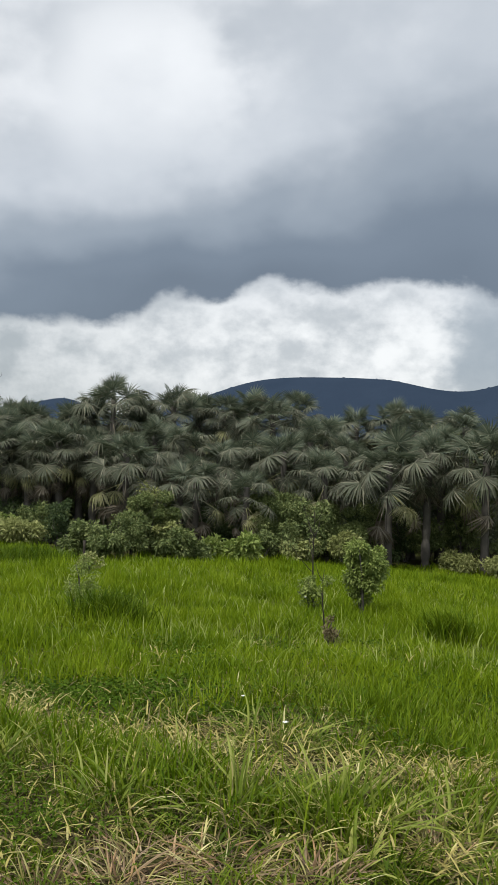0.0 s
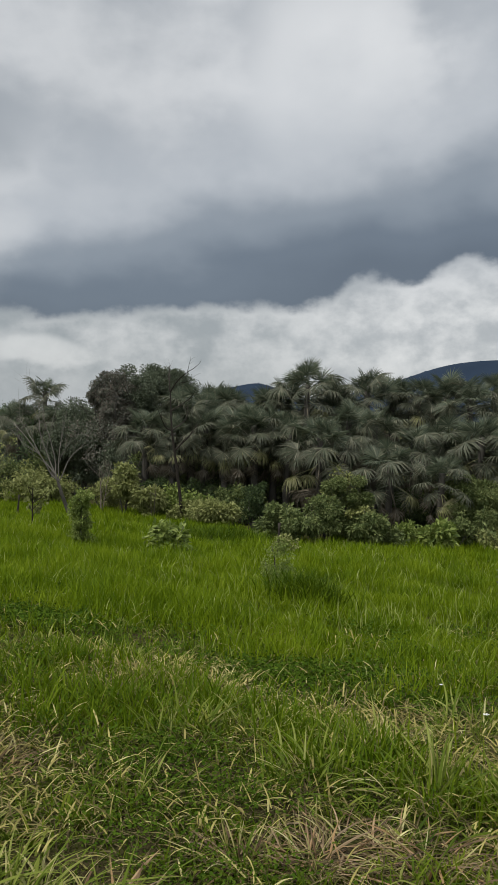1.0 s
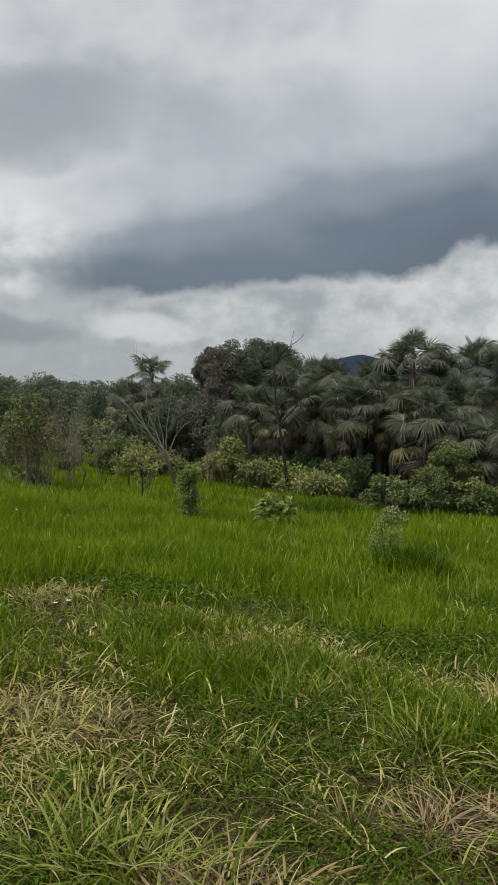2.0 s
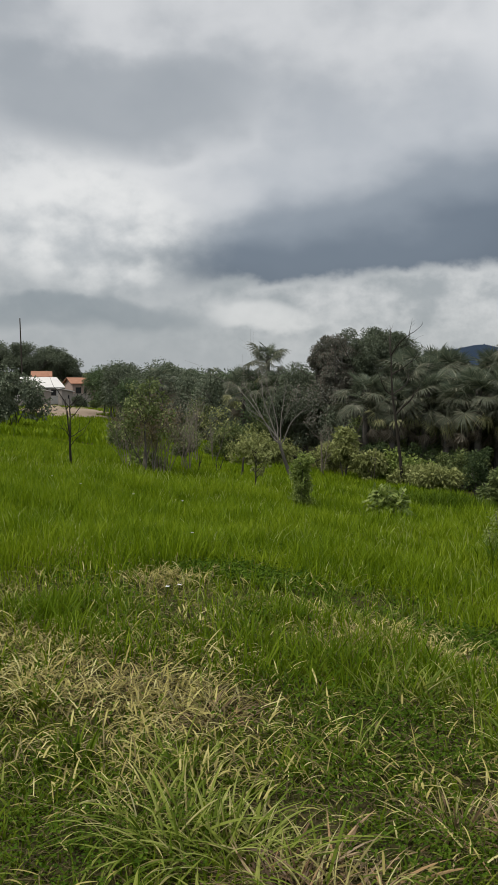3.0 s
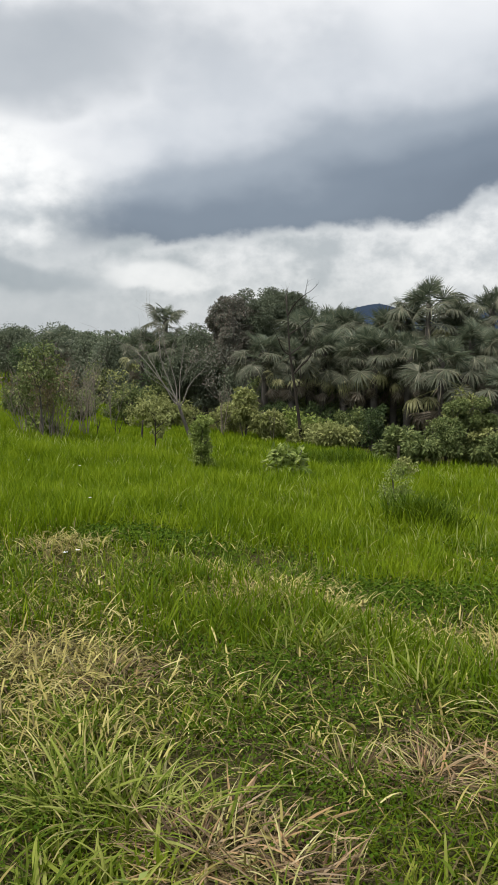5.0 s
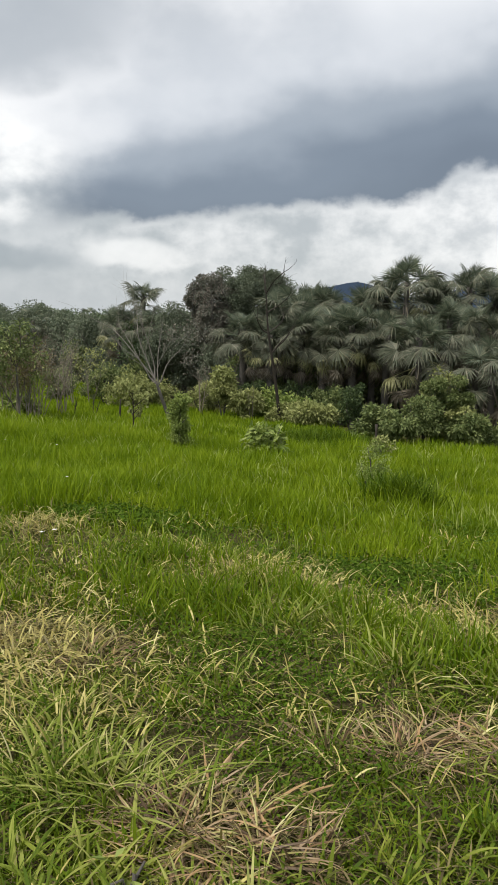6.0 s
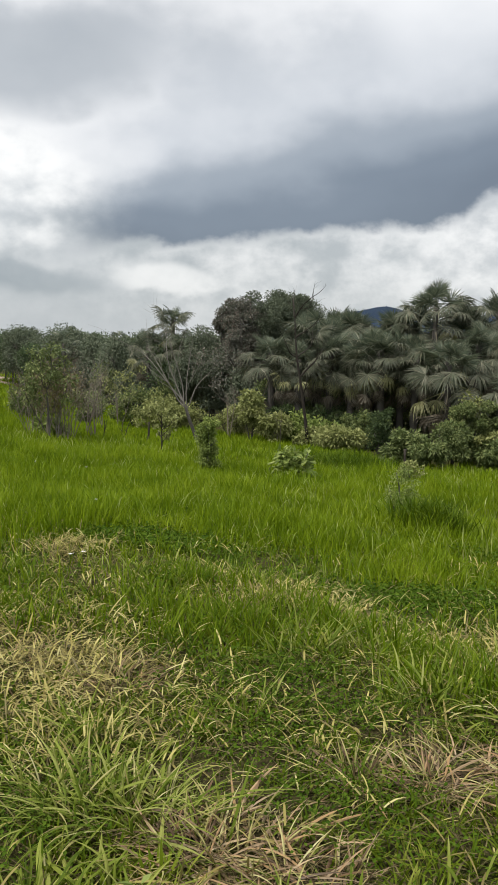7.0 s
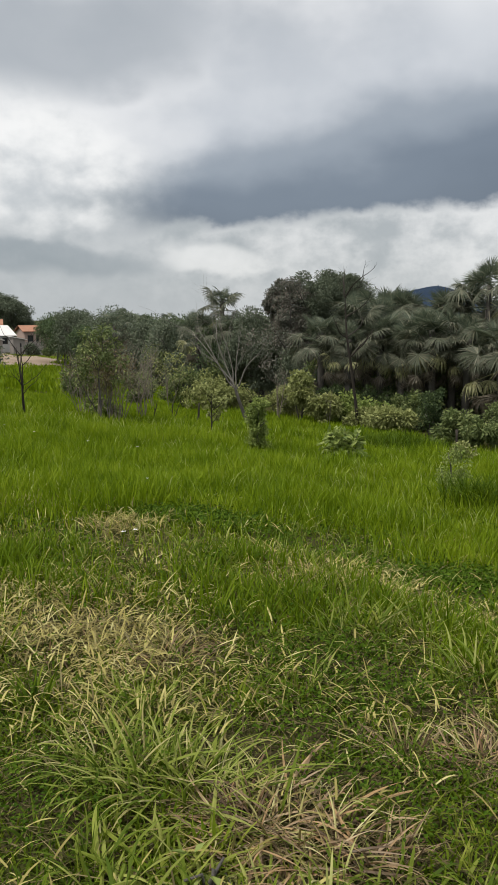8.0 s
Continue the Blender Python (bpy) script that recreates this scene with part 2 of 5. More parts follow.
LEAF_WOODS = material("woods_leaf", [(0.050, 0.082, 0.038), (0.080, 0.122, 0.052), (0.130, 0.178, 0.074)], 0.55, 0.25, 0.22)
LEAF_MID = material("broad_leaf", [(0.075, 0.105, 0.035), (0.14, 0.18, 0.06), (0.27, 0.30, 0.115)], 0.6, 0.2, 0.25)
LEAF_FRESH = material("fresh_leaf", [(0.10, 0.15, 0.035), (0.20, 0.26, 0.06), (0.36, 0.41, 0.13)], 0.55, 0.2, 0.3)
LEAF_OLIVE = material("olive_leaf", [(0.14, 0.165, 0.05), (0.24, 0.265, 0.09), (0.40, 0.41, 0.17)], 0.6, 0.2, 0.25)
# dark green leaves, lifted and tinted blue-grey: haze painted into the colour
LEAF_DARK_HAZED = material("hazed_dark_leaf", [(0.085, 0.107, 0.072), (0.130, 0.156, 0.102), (0.185, 0.21, 0.135)], 0.6, 0.15, 0.2)
# reddish leaves, brightened and greyed by haze mixed into their colour
LEAF_RED_HAZED = material("hazed_reddish_leaf", [(0.085, 0.105, 0.08), (0.140, 0.130, 0.103), (0.115, 0.135, 0.098), (0.190, 0.164, 0.132), (0.25, 0.218, 0.18)], 0.5, 0.35, 0.2)
LEAF_DEEP = material("deep_green_leaf", [(0.030, 0.050, 0.020), (0.055, 0.085, 0.030), (0.10, 0.135, 0.05)], 0.6, 0.15, 0.2)
LEAF_DRY = material("dry_leaf", [(0.11, 0.088, 0.042), (0.20, 0.165, 0.085)], 0.7, 0.2, 0.15)
PETAL = material("white_petal", [(0.75, 0.75, 0.72), (0.82, 0.82, 0.80)], 0.5, 0.3, 0.2)
PLASTER = material("plaster", [(0.40, 0.385, 0.36), (0.62, 0.60, 0.57)], 0.85, 0.2, 0.0, "", 0.2, 0.2, 2.0)
RAW_BLOCK = material("raw_block_wall", [(0.21, 0.19, 0.17), (0.34, 0.31, 0.285)], 0.9, 0.2, 0.0, "", 0.2, 0.4, 4.0)
PINK_WALL = material("brick_and_mortar_wall", [(0.30, 0.22, 0.19), (0.42, 0.32, 0.28)], 0.9, 0.2, 0.0, "", 0.25, 0.4, 4.0)
ROOF_PALE = material("pale_sheet_roof", [(0.58, 0.56, 0.53), (0.70, 0.68, 0.65)], 0.6, 0.3, 0.0, "", 0.1, 0.2, 3.0)
ROOF_CLAY = material("clay_tile_roof", [(0.25, 0.12, 0.075), (0.38, 0.20, 0.13)], 0.85, 0.15, 0.0, "", 0.25, 0.4, 5.0)
DARK_GLASS = material("dark_window", [(0.02, 0.022, 0.025), (0.035, 0.037, 0.04)], 0.15, 0.5, 0.0, "", 0.1, 0.0, 3.0)
DOOR_PAINT = material("door_paint", [(0.16, 0.13, 0.10), (0.22, 0.18, 0.14)], 0.6, 0.3, 0.0, "", 0.1, 0.1, 6.0)
CLAY_SOIL = material("bare_clay", [(0.15, 0.115, 0.082), (0.26, 0.20, 0.145), (0.36, 0.30, 0.24)], 0.95, 0.1, 0.0, "", 0.15, 0.4, 1.2)
WOOD_POST = material("weathered_post", [(0.03, 0.025, 0.02), (0.065, 0.055, 0.045)], 0.9, 0.2, 0.0, "", 0.3, 0.5, 16.0)
# the blue is distance haze put into the forest's base colour
HAZED_HILL = material("hazed_far_forest", [(0.021, 0.033, 0.053), (0.026, 0.039, 0.062), (0.031, 0.046, 0.071)], 1.0, 0.0, 0.0, "", 0.15, 0.0, 0.05)


def ground_material():
    m = material("meadow_soil", [(0.028, 0.034, 0.010), (0.04, 0.048, 0.011), (0.055, 0.045, 0.022), (0.045, 0.06, 0.012)], 0.95, 0.03, 0.0, "", 0.5, 0.9, 9.0)
    return m


SOIL = ground_material()

# ---- geometry helpers ----


def ground(x, y):
    """Height of the ground: level by the camera, falling gently towards the grove."""
    x, y = np.asarray(x, float), np.asarray(y, float)
    s = 0.52 * x + 0.855 * y
    fall = -np.interp(s, [3, 24, 40, 80], [0, 2.4, 3.0, 4.0])
    r = np.hypot(x, y)
    ripple = 0.05 * np.sin(0.9 * x + 0.4 * y + 1) * np.sin(0.7 * y - 0.3 * x) + 0.03 * np.sin(2.1 * x + 1.3 * y)
    return fall + ripple * np.clip((r - 1) / 6, 0, 1) * np.clip((300 - r) / 200, 0, 1)


def spot(bearing, dist, up=0.0):
    a = radians(bearing)
    x, y = -math.sin(a) * dist, math.cos(a) * dist
    return Vector((x, y, float(ground(x, y)) + up))


def mesh(name, verts, quads=None, tris=None, smooth=False):
    """A mesh from arrays of vertices, four-cornered and three-cornered faces."""
    me = bpy.data.meshes.new(name)
    verts = np.asarray(verts, np.float32).reshape(-1, 3)
    quads = np.zeros((0, 4), np.int32) if quads is None else np.asarray(quads, np.int32).reshape(-1, 4)
    tris = np.zeros((0, 3), np.int32) if tris is None else np.asarray(tris, np.int32).reshape(-1, 3)
    me.vertices.add(len(verts))
    me.vertices.foreach_set("co", verts.ravel())
    loops = np.concatenate([quads.ravel(), tris.ravel()])
    me.loops.add(len(loops))
    me.loops.foreach_set("vertex_index", loops)
    me.polygons.add(len(quads) + len(tris))
    starts = np.concatenate([np.arange(len(quads)) * 4, len(quads) * 4 + np.arange(len(tris)) * 3])
    me.polygons.foreach_set("loop_start", starts.astype(np.int32))
    me.polygons.foreach_set("use_smooth", np.full(len(starts), smooth))
    me.update(calc_edges=True)
    me.validate()
    return me


class Geo:
    """Gathers pieces of one mesh."""

    def __init__(self):
        self.v, self.q, self.t, self.n = [], [], [], 0

    def add(self, v, q=None, t=None):
        v = np.asarray(v, float).reshape(-1, 3)
        if q is not None and len(q):
            self.q.append(np.asarray(q, int).reshape(-1, 4) + self.n)
        if t is not None and len(t):
            self.t.append(np.asarray(t, int).reshape(-1, 3) + self.n)
        self.v.append(v)
        self.n += len(v)
        return self

    def build(self, name, mat, smooth=False):
        me = mesh(name, np.concatenate(self.v), np.concatenate(self.q) if self.q else None, np.concatenate(self.t) if self.t else None, smooth)
        me.materials.append(mat)
        return me


def part(name, data, parent, label="", m=None):
    """Links a mesh as one object under a thing or a part."""
    ob = new(name, data)
    ob.parent = parent
    if m is not None:
        ob.matrix_basis = m
    if label:
        ob["label"] = label
    return ob


def tube(geo, pts, radii, sides=6):
    """A tapering tube along points."""
    pts = np.asarray(pts, float)
    d = np.gradient(pts, axis=0)
    d /= np.linalg.norm(d, axis=1)[:, None] + 1e-9
    ref = np.array([0.31, 0.87, 0.37])
    a = np.cross(d, ref)
    a /= np.linalg.norm(a, axis=1)[:, None] + 1e-9
    b = np.cross(d, a)
    ang = np.arange(sides) * 2 * np.pi / sides
    ring = a[:, None] * np.cos(ang)[None, :, None] + b[:, None] * np.sin(ang)[None, :, None]
    v = pts[:, None] + ring * np.asarray(radii, float)[:, None, None]
    k = np.arange(len(pts) - 1)[:, None] * sides
    j = np.arange(sides)[None]
    nx = (j + 1) % sides
    q = np.stack([k + j, k + nx, k + sides + nx, k + sides + j], -1).reshape(-1, 4)
    geo.add(v.reshape(-1, 3), q)
    top = (len(pts) - 1) * sides
    cap = np.stack([np.full(sides - 2, 0), np.arange(1, sides - 1), np.arange(2, sides)], -1)
    geo.t.append(cap + top + geo.n - len(pts) * sides)


def blades(rng, base, length, width, lean, segs=3, sway=None, flat=0.0):
    """Grass blades as bent tapering strips, one loose piece each. lean: how far the tip bends over (0 to 1)."""
    n = len(base)
    head = rng.uniform(0, 2 * np.pi, n) if sway is None else sway + rng.normal(0, 0.8, n)
    out = np.stack([np.cos(head), np.sin(head), np.zeros(n)], -1)
    side = np.stack([-np.sin(head), np.cos(head), np.zeros(n)], -1)
    twist = rng.normal(0, 0.5, n)[:, None]
    flat = np.zeros(n) + flat
    side = side * np.cos(twist) + out * np.sin(twist)
    rows, c = [], base.copy()
    for k in range(segs + 1):
        u = k / segs
        if k:
            tilt = np.clip(flat * 1.35 + lean * 1.75 * (u - 0.5 / segs) ** 1.2, 0, 1.85)
            c = c + (length / segs)[:, None] * (out * np.sin(tilt)[:, None] + np.array([0, 0, 1.0]) * np.cos(tilt)[:, None])
        if k == segs:
            rows.append(c[:, None])
        else:
            w = width * (0.7, 0.9, 1.0, 0.95, 0.8, 0.6, 0.45)[min(6, round(6 * u))]
            rows.append(np.stack([c - side * w[:, None] / 2, c + side * w[:, None] / 2], 1))
    v = np.concatenate(rows, 1)
    per = 2 * segs + 1
    o = np.arange(n)[:, None] * per
    q = np.concatenate([o + np.array([[2 * k, 2 * k + 1, 2 * k + 3, 2 * k + 2]]) for k in range(segs - 1)]) if segs > 1 else None
    t = o + np.array([[2 * segs - 2, 2 * segs - 1, 2 * segs]])
    return v.reshape(-1, 3), q, t


def leaf_cards(rng, centre, length, width, facing=None, droop=0.3):
    """Broad leaves folded along the midrib, one loose piece each, four triangles."""
    n = len(centre)
    d = rng.normal(0, 1, (n, 3)) if facing is None else facing + rng.normal(0, 0.55, (n, 3))
    d[:, 2] -= droop
    d /= np.linalg.norm(d, axis=1)[:, None] + 1e-9
    up = rng.normal(0, 0.45, (n, 3)) + np.array([0, 0, 1.0])
    s = np.cross(d, up)
    s /= np.linalg.norm(s, axis=1)[:, None] + 1e-9
    nrm = np.cross(s, d)
    L, W = np.asarray(length).reshape(-1, 1), np.asarray(width).reshape(-1, 1)
    b = centre
    midp = centre + d * L * 0.5 - nrm * W * 0.12
    l = centre + d * L * 0.45 + s * W * 0.5 + nrm * W * 0.1
    r = centre + d * L * 0.45 - s * W * 0.5 + nrm * W * 0.1
    tip = centre + d * L - nrm * L * 0.12
    v = np.stack([b, l, midp, r, tip], 1).reshape(-1, 3)
    o = np.arange(n)[:, None] * 5
    t = np.concatenate([o + np.array([[0, 2, 1]]), o + np.array([[1, 2, 4]]), o + np.array([[0, 3, 2]]), o + np.array([[3, 4, 2]])])
    return v, None, t


def leaf_flakes(rng, centre, length, width, facing, droop=0.3):
    """Plain pointed leaves for crowns further off, one loose piece each, two triangles bent along the midrib."""
    n = len(centre)
    d = facing + rng.normal(0, 0.6, (n, 3))
    d[:, 2] -= droop
    d /= np.linalg.norm(d, axis=1)[:, None] + 1e-9
    up = rng.normal(0, 0.5, (n, 3)) + np.array([0, 0, 1.0])
    s = np.cross(d, up)
    s /= np.linalg.norm(s, axis=1)[:, None] + 1e-9
    nrm = np.cross(s, d)
    L, W = np.asarray(length).reshape(-1, 1), np.asarray(width).reshape(-1, 1)
    v = np.stack([centre, centre + d * L * 0.45 + s * W * 0.5 + nrm * W * 0.15, centre + d * L - nrm * L * 0.15, centre + d * L * 0.45 - s * W * 0.5 + nrm * W * 0.15], 1).reshape(-1, 3)
    o = np.arange(n)[:, None] * 4
    t = np.concatenate([o + np.array([[0, 2, 1]]), o + np.array([[0, 3, 2]])])
    return v, None, t


# ---- ground, hills ----


def build_ground():
    rings = np.concatenate([[0.0], 0.4 * 1.075 ** np.arange(128)])
    n = 144
    ang = np.arange(n) * 2 * np.pi / n
    x, y = rings[1:, None] * np.cos(ang), rings[1:, None] * np.sin(ang)
    v = np.concatenate([[[0, 0, float(ground(0, 0))]], np.stack([x, y, ground(x, y)], -1).reshape(-1, 3)])
    k = np.arange(len(rings) - 2)[:, None] * n + 1
    j = np.arange(n)[None]
    nx = (j + 1) % n
    q = np.stack([k + j, k + nx - 0, k + n + nx, k + n + j], -1).reshape(-1, 4)[:, ::-1]
    t = np.stack([np.zeros(n, int), 1 + (np.arange(n)), 1 + (np.arange(n) + 1) % n], -1)
    me = mesh("ground", v, q, t, True)
    me.materials.append(SOIL)
    tagged(new("ground", me), "green meadow ground sloping gently down to a wet palm grove", "ground", kind="structure")


build_ground()


def ridge(name, dist, crest, lo, hi, label, rough):
    """A wooded ridge: its crest's height in degrees over the bearing."""
    n, m = 900, 14
    b = np.linspace(lo, hi, n)
    rng = np.random.default_rng(7)
    e = crest(b)
    fringe = np.tan(np.radians(rough)) * dist * (np.convolve(rng.normal(0, 1, n), np.ones(3) / 3, "same") + 0.6 * rng.normal(0, 1, n))
    top = np.tan(np.radians(e)) * dist
    top = np.array([top + (fringe if k == m else 0) for k in range(m + 1)])
    vs = []
    for k in range(m + 1):
        u = k / m
        d = dist * (0.8 + 0.2 * u)
        a = np.radians(b)
        h = -6 + (top[k] + 6) * np.sin(u * np.pi / 2) ** 1.3 + (dist * 0.0022 * np.sin(b * 1.1 + 2.2 * u) * np.sin(3.1 * u) * (0.5 + 0.5 * np.sin(b * 0.37)) if 0 < k < m else 0)
        vs.append(np.stack([-np.sin(a) * d, np.cos(a) * d, h], -1))
    v = np.concatenate(vs)
    k = np.arange(m)[:, None] * n
    j = np.arange(n - 1)[None]
    q = np.stack([k + j, k + n + j, k + n + j + 1, k + j + 1], -1).reshape(-1, 4)
    me = mesh(name, v, q, None, True)
    me.materials.append(HAZED_HILL)
    return tagged(new(name, me), label, "hill", kind="structure")


def bump_at(b, c, w, h):
    return h * np.exp(-((b - c) / w) ** 2)


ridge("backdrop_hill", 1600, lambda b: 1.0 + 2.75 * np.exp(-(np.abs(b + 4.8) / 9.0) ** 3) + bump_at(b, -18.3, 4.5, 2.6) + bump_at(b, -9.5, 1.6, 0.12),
      -50, 9.5, "dark forested hill ridge far behind the palms, coloured blue for haze", 0.03)
ridge("backdrop_ridge", 1900, lambda b: 0.1 + 1.55 * np.exp(-(np.abs(b - 13.2) / 3.9) ** 4) + bump_at(b, 12.4, 1.3, 0.32) + bump_at(b, 3.0, 5.0, 1.5), -10, 20, "low dark forested ridge on the horizon, coloured blue for haze", 0.035)

# ---- palms ----


def fan_leaf(name, seed, mat, spread=118, segs=36, radius=0.72, stalk=0.9, droop=0.35, tatter=0.1, coarse=False, bend=0.0):
    """A costapalmate leaf: a curved stalk along +y and folded blades radiating from its end."""
    rng = np.random.default_rng(seed)
    g = Geo()
    u = np.linspace(0, 1, 6)
    pts = np.stack([0 * u, stalk * u, -0.10 * stalk * u ** 2], -1)
    tube(g, pts, 0.022 - 0.012 * u, 5)
    hub = pts[-1]
    cb, sb = math.cos(radians(bend)), math.sin(radians(bend))
    for a in np.linspace(-spread, spread, segs):
        a += rng.normal(0, 2.0)
        L = radius * (0.80 + 0.20 * math.cos(radians(a) * 0.7)) * (1 - tatter * rng.random())
        d0 = np.array([math.sin(radians(a)), math.cos(radians(a)), 0.0])
        sd = np.array([d0[1], -d0[0], 0.0])
        w = (0.034 if coarse else 0.0215) * radius / 0.72
        sag = droop * (0.6 + 0.8 * rng.random())
        rows = []
        for t, ww in ((0.03, 0.25), (0.55, 1.0), (1.0, 0.04)):
            c = hub + d0 * L * t * (1 - 0.25 * sag * t * t) + np.array([0, 0, -sag * L * t ** 2.4 + 0.05 * L * t])
            fold = np.array([0, 0, 0.45 * w * ww])
            rows += [c - sd * w * ww + fold, c - fold * 0.4, c + sd * w * ww + fold]
        q = []
        for k in range(len(rows) // 3 - 1):
            o = 3 * k
            q += [[o, o + 1, o + 4, o + 3], [o + 1, o + 2, o + 5, o + 4]]
        rows = np.array(rows) - hub
        rows = np.stack([rows[:, 0], cb * rows[:, 1] + sb * rows[:, 2], cb * rows[:, 2] - sb * rows[:, 1]], -1) + hub
        g.add(rows, q)
    return g.build(name, mat)


LEAF_YOUNG = [fan_leaf("leaf", 11 + k, PALM_LEAF, 124, 32, 0.66, 0.60, 0.18, bend=(8, 18, 30)[k]) for k in range(3)]
LEAF_OLD = [fan_leaf("leaf", 21 + k, PALM_OLD, 122, 32, 0.66, 0.86, 0.46, bend=(18, 32, 44)[k]) for k in range(3)]
LEAF_AGED = [fan_leaf("leaf", 31 + k, PALM_PALE, 112, 34, 0.70, 0.95, 0.7) for k in range(2)]
LEAF_DEAD = [fan_leaf("leaf", 41 + k, PALM_DEAD, 70, 18, 0.66, 0.85, 0.95, 0.4) for k in range(2)]


LEAF_FAR = [fan_leaf("leaf", 51 + k, PALM_LEAF, 120, 22, 0.66, 0.85, 0.3, 0.1, True, 34) for k in range(3)]


def stem_mesh(name, height, r0, r1, seed, mat, lean=0.04, rings=14, rough=0.12):
    rng = np.random.default_rng(seed)
    u = np.linspace(0, 1, rings)
    a = rng.uniform(0, 6.28)
    off = lean * height * u ** 1.6
    pts = np.stack([np.cos(a) * off, np.sin(a) * off, -0.25 + (height + 0.25) * u], -1)
    rad = (r0 + (r1 - r0) * u) * (1 + rough * rng.normal(0, 1, rings) * (u > 0))
    g = Geo()
    tube(g, pts, np.maximum(rad, 0.004), 8)
    return g.build(name, mat, True), pts[-1]


def palm(bearing, dist, el, size, seed, count=24, aged=2, dead=3, label="", trunk=0.12, far=False):
    """A fan palm whose crown's middle stands el degrees over the first eye's level; size scales its leaves."""
    rng = np.random.default_rng(seed)
    foot = spot(bearing, dist)
    top = 1.65 + math.tan(radians(el)) * dist
    h = max(0.6, top - foot.z)
    root = tagged(new("fan_palm"), label or "grey-green fan palm with drooping old leaves in the grove", "palm", "fan palms of the grove")
    root.matrix_basis = Matrix.Translation(foot)
    me, tip = stem_mesh("trunk", h, trunk * 1.2, trunk * 0.8, seed, BARK, 0.02, 34, 0.08)
    part("trunk", me, root, "rough grey palm trunk with old leaf bases")
    turn = rng.uniform(0, 360)
    for k in range(count + aged + dead):
        u = (k + 0.5) / count
        yaw = turn + 137.5 * k + rng.normal(0, 9)
        if k < count:
            lift = 82 - 88 * u ** 1.1 + rng.normal(0, 8)
            data = (LEAF_FAR if far else LEAF_YOUNG if u < 0.5 else LEAF_OLD)[rng.integers(3)]
            s = size * (0.72 + 0.30 * min(1, u * 1.8)) * rng.uniform(0.78, 1.12)
            label = ""
        elif k < count + aged:
            lift, data, s, label = rng.uniform(-32, -8), LEAF_AGED[rng.integers(2)], size * rng.uniform(0.58, 0.78), "yellowing drooping fan leaf"
            yaw = rng.uniform(110, 250) + bearing
        else:
            lift, data, s, label = rng.uniform(-75, -50), LEAF_DEAD[rng.integers(2)], size * rng.uniform(0.8, 1.05), "dead brown hanging fan leaf"
        m = Matrix.Translation(Vector(tip) + Vector((0, 0, rng.uniform(-0.25, 0.05) * size - 0.02 * k * size))) @ pose(0, 0, 0, 0, 0, yaw) @ pose(0, 0, 0, lift, rng.normal(0, 24), 0)
        part("leaf", data, root, label, m @ Matrix.Scale(s, 4))
    return root


# bearing, distance, crown's height in degrees, leaf size, yellowing leaves
PALMS = [
    (9.1, 30, 2.0, 1.1, 1), (10.5, 31, 0.9, 1.05, 1), (7.7, 31.5, 1.0, 1.05, 1), (5.1, 31, 1.9, 1.1, 1), (8.2, 26.5, -1.5, 1.15, 4), (14.3, 31, 0.6, 1.0, 1), (13.2, 28.5, -1.0, 0.95, 2),
    (2.0, 28, -1.7, 1.05, 2), (3.6, 26, -3.0, 1.0, 1), (-0.1, 31, 1.4, 1.05, 1), (-2.9, 33, 1.7, 1.0, 0), (-4.9, 30, 0.2, 1.0, 1),
    (-2.1, 27.5, -1.2, 1.1, 3), (-9.0, 31, 1.0, 1.05, 0), (-9.1, 27, -1.8, 1.4, 2), (-15.2, 27.5, -0.7, 1.3, 2), (-6.2, 29, -1.3, 1.0, 2),
    (0.3, 25.5, -3.6, 0.8, 2), (6.4, 28.5, -0.4, 1.0, 1), (11.2, 29, -0.6, 1.0, 1), (-12.4, 29, -0.5, 1.05, 1), (-17.8, 29, 0.7, 1.2, 2),
    (-20.5, 28, -0.3, 1.2, 1), (16.6, 30, 0.3, 1.15, 1), (15.2, 33, 0.8, 1.0, 1), (19.6, 29, -1.0, 0.95, 2), (17.6, 29.5, -0.6, 0.95, 2),
    (15.8, 29, -0.9, 1.0, 3), (12.4, 28, -0.8, 1.0, 2), (26.0, 40, 1.15, 0.95, 1), (25.4, 38, -0.5, 0.85, 3), (27.6, 41, -0.5, 1.0, 2), (23.5, 39, -0.6, 0.9, 1),
    (17.9, 28.5, -1.4, 0.8, 2), (14.4, 28.5, -1.4, 0.85, 2), (-5.0, 27, -2.3, 0.95, 2), (-23.5, 27, 0.0, 1.2, 1),
    (6.9, 31, 0.8, 1.0, 1), (3.4, 32, 1.3, 1.05, 0), (1.6, 31, 1.4, 1.05, 1), (-1.5, 30, 1.2, 1.05, 1), (-6.9, 31, 0.6, 1.0, 0), (-10.6, 30, 0.5, 1.05, 1), (-14.0, 31, 0.6, 1.05, 0), (11.8, 31, 0.6, 1.0, 0), (12.6, 29, -0.6, 1.0, 1), (4.6, 28.5, -0.6, 1.0, 1), (0.0, 28.5, -1.2, 1.0, 1), (-4.0, 28.5, -0.4, 0.95, 1), (10.3, 28, -1.4, 0.9, 1), (-11.5, 27.5, -1.0, 0.95, 1),
]
for k, (b, d, e, s, aged) in enumerate(PALMS):
    palm(b, d, e, s, 100 + k, 26, aged, 4, "grey-green fan palm with yellowing lower leaves in the grove" if aged > 1 else "")

# ---- broad-leaved trees and bushes ----


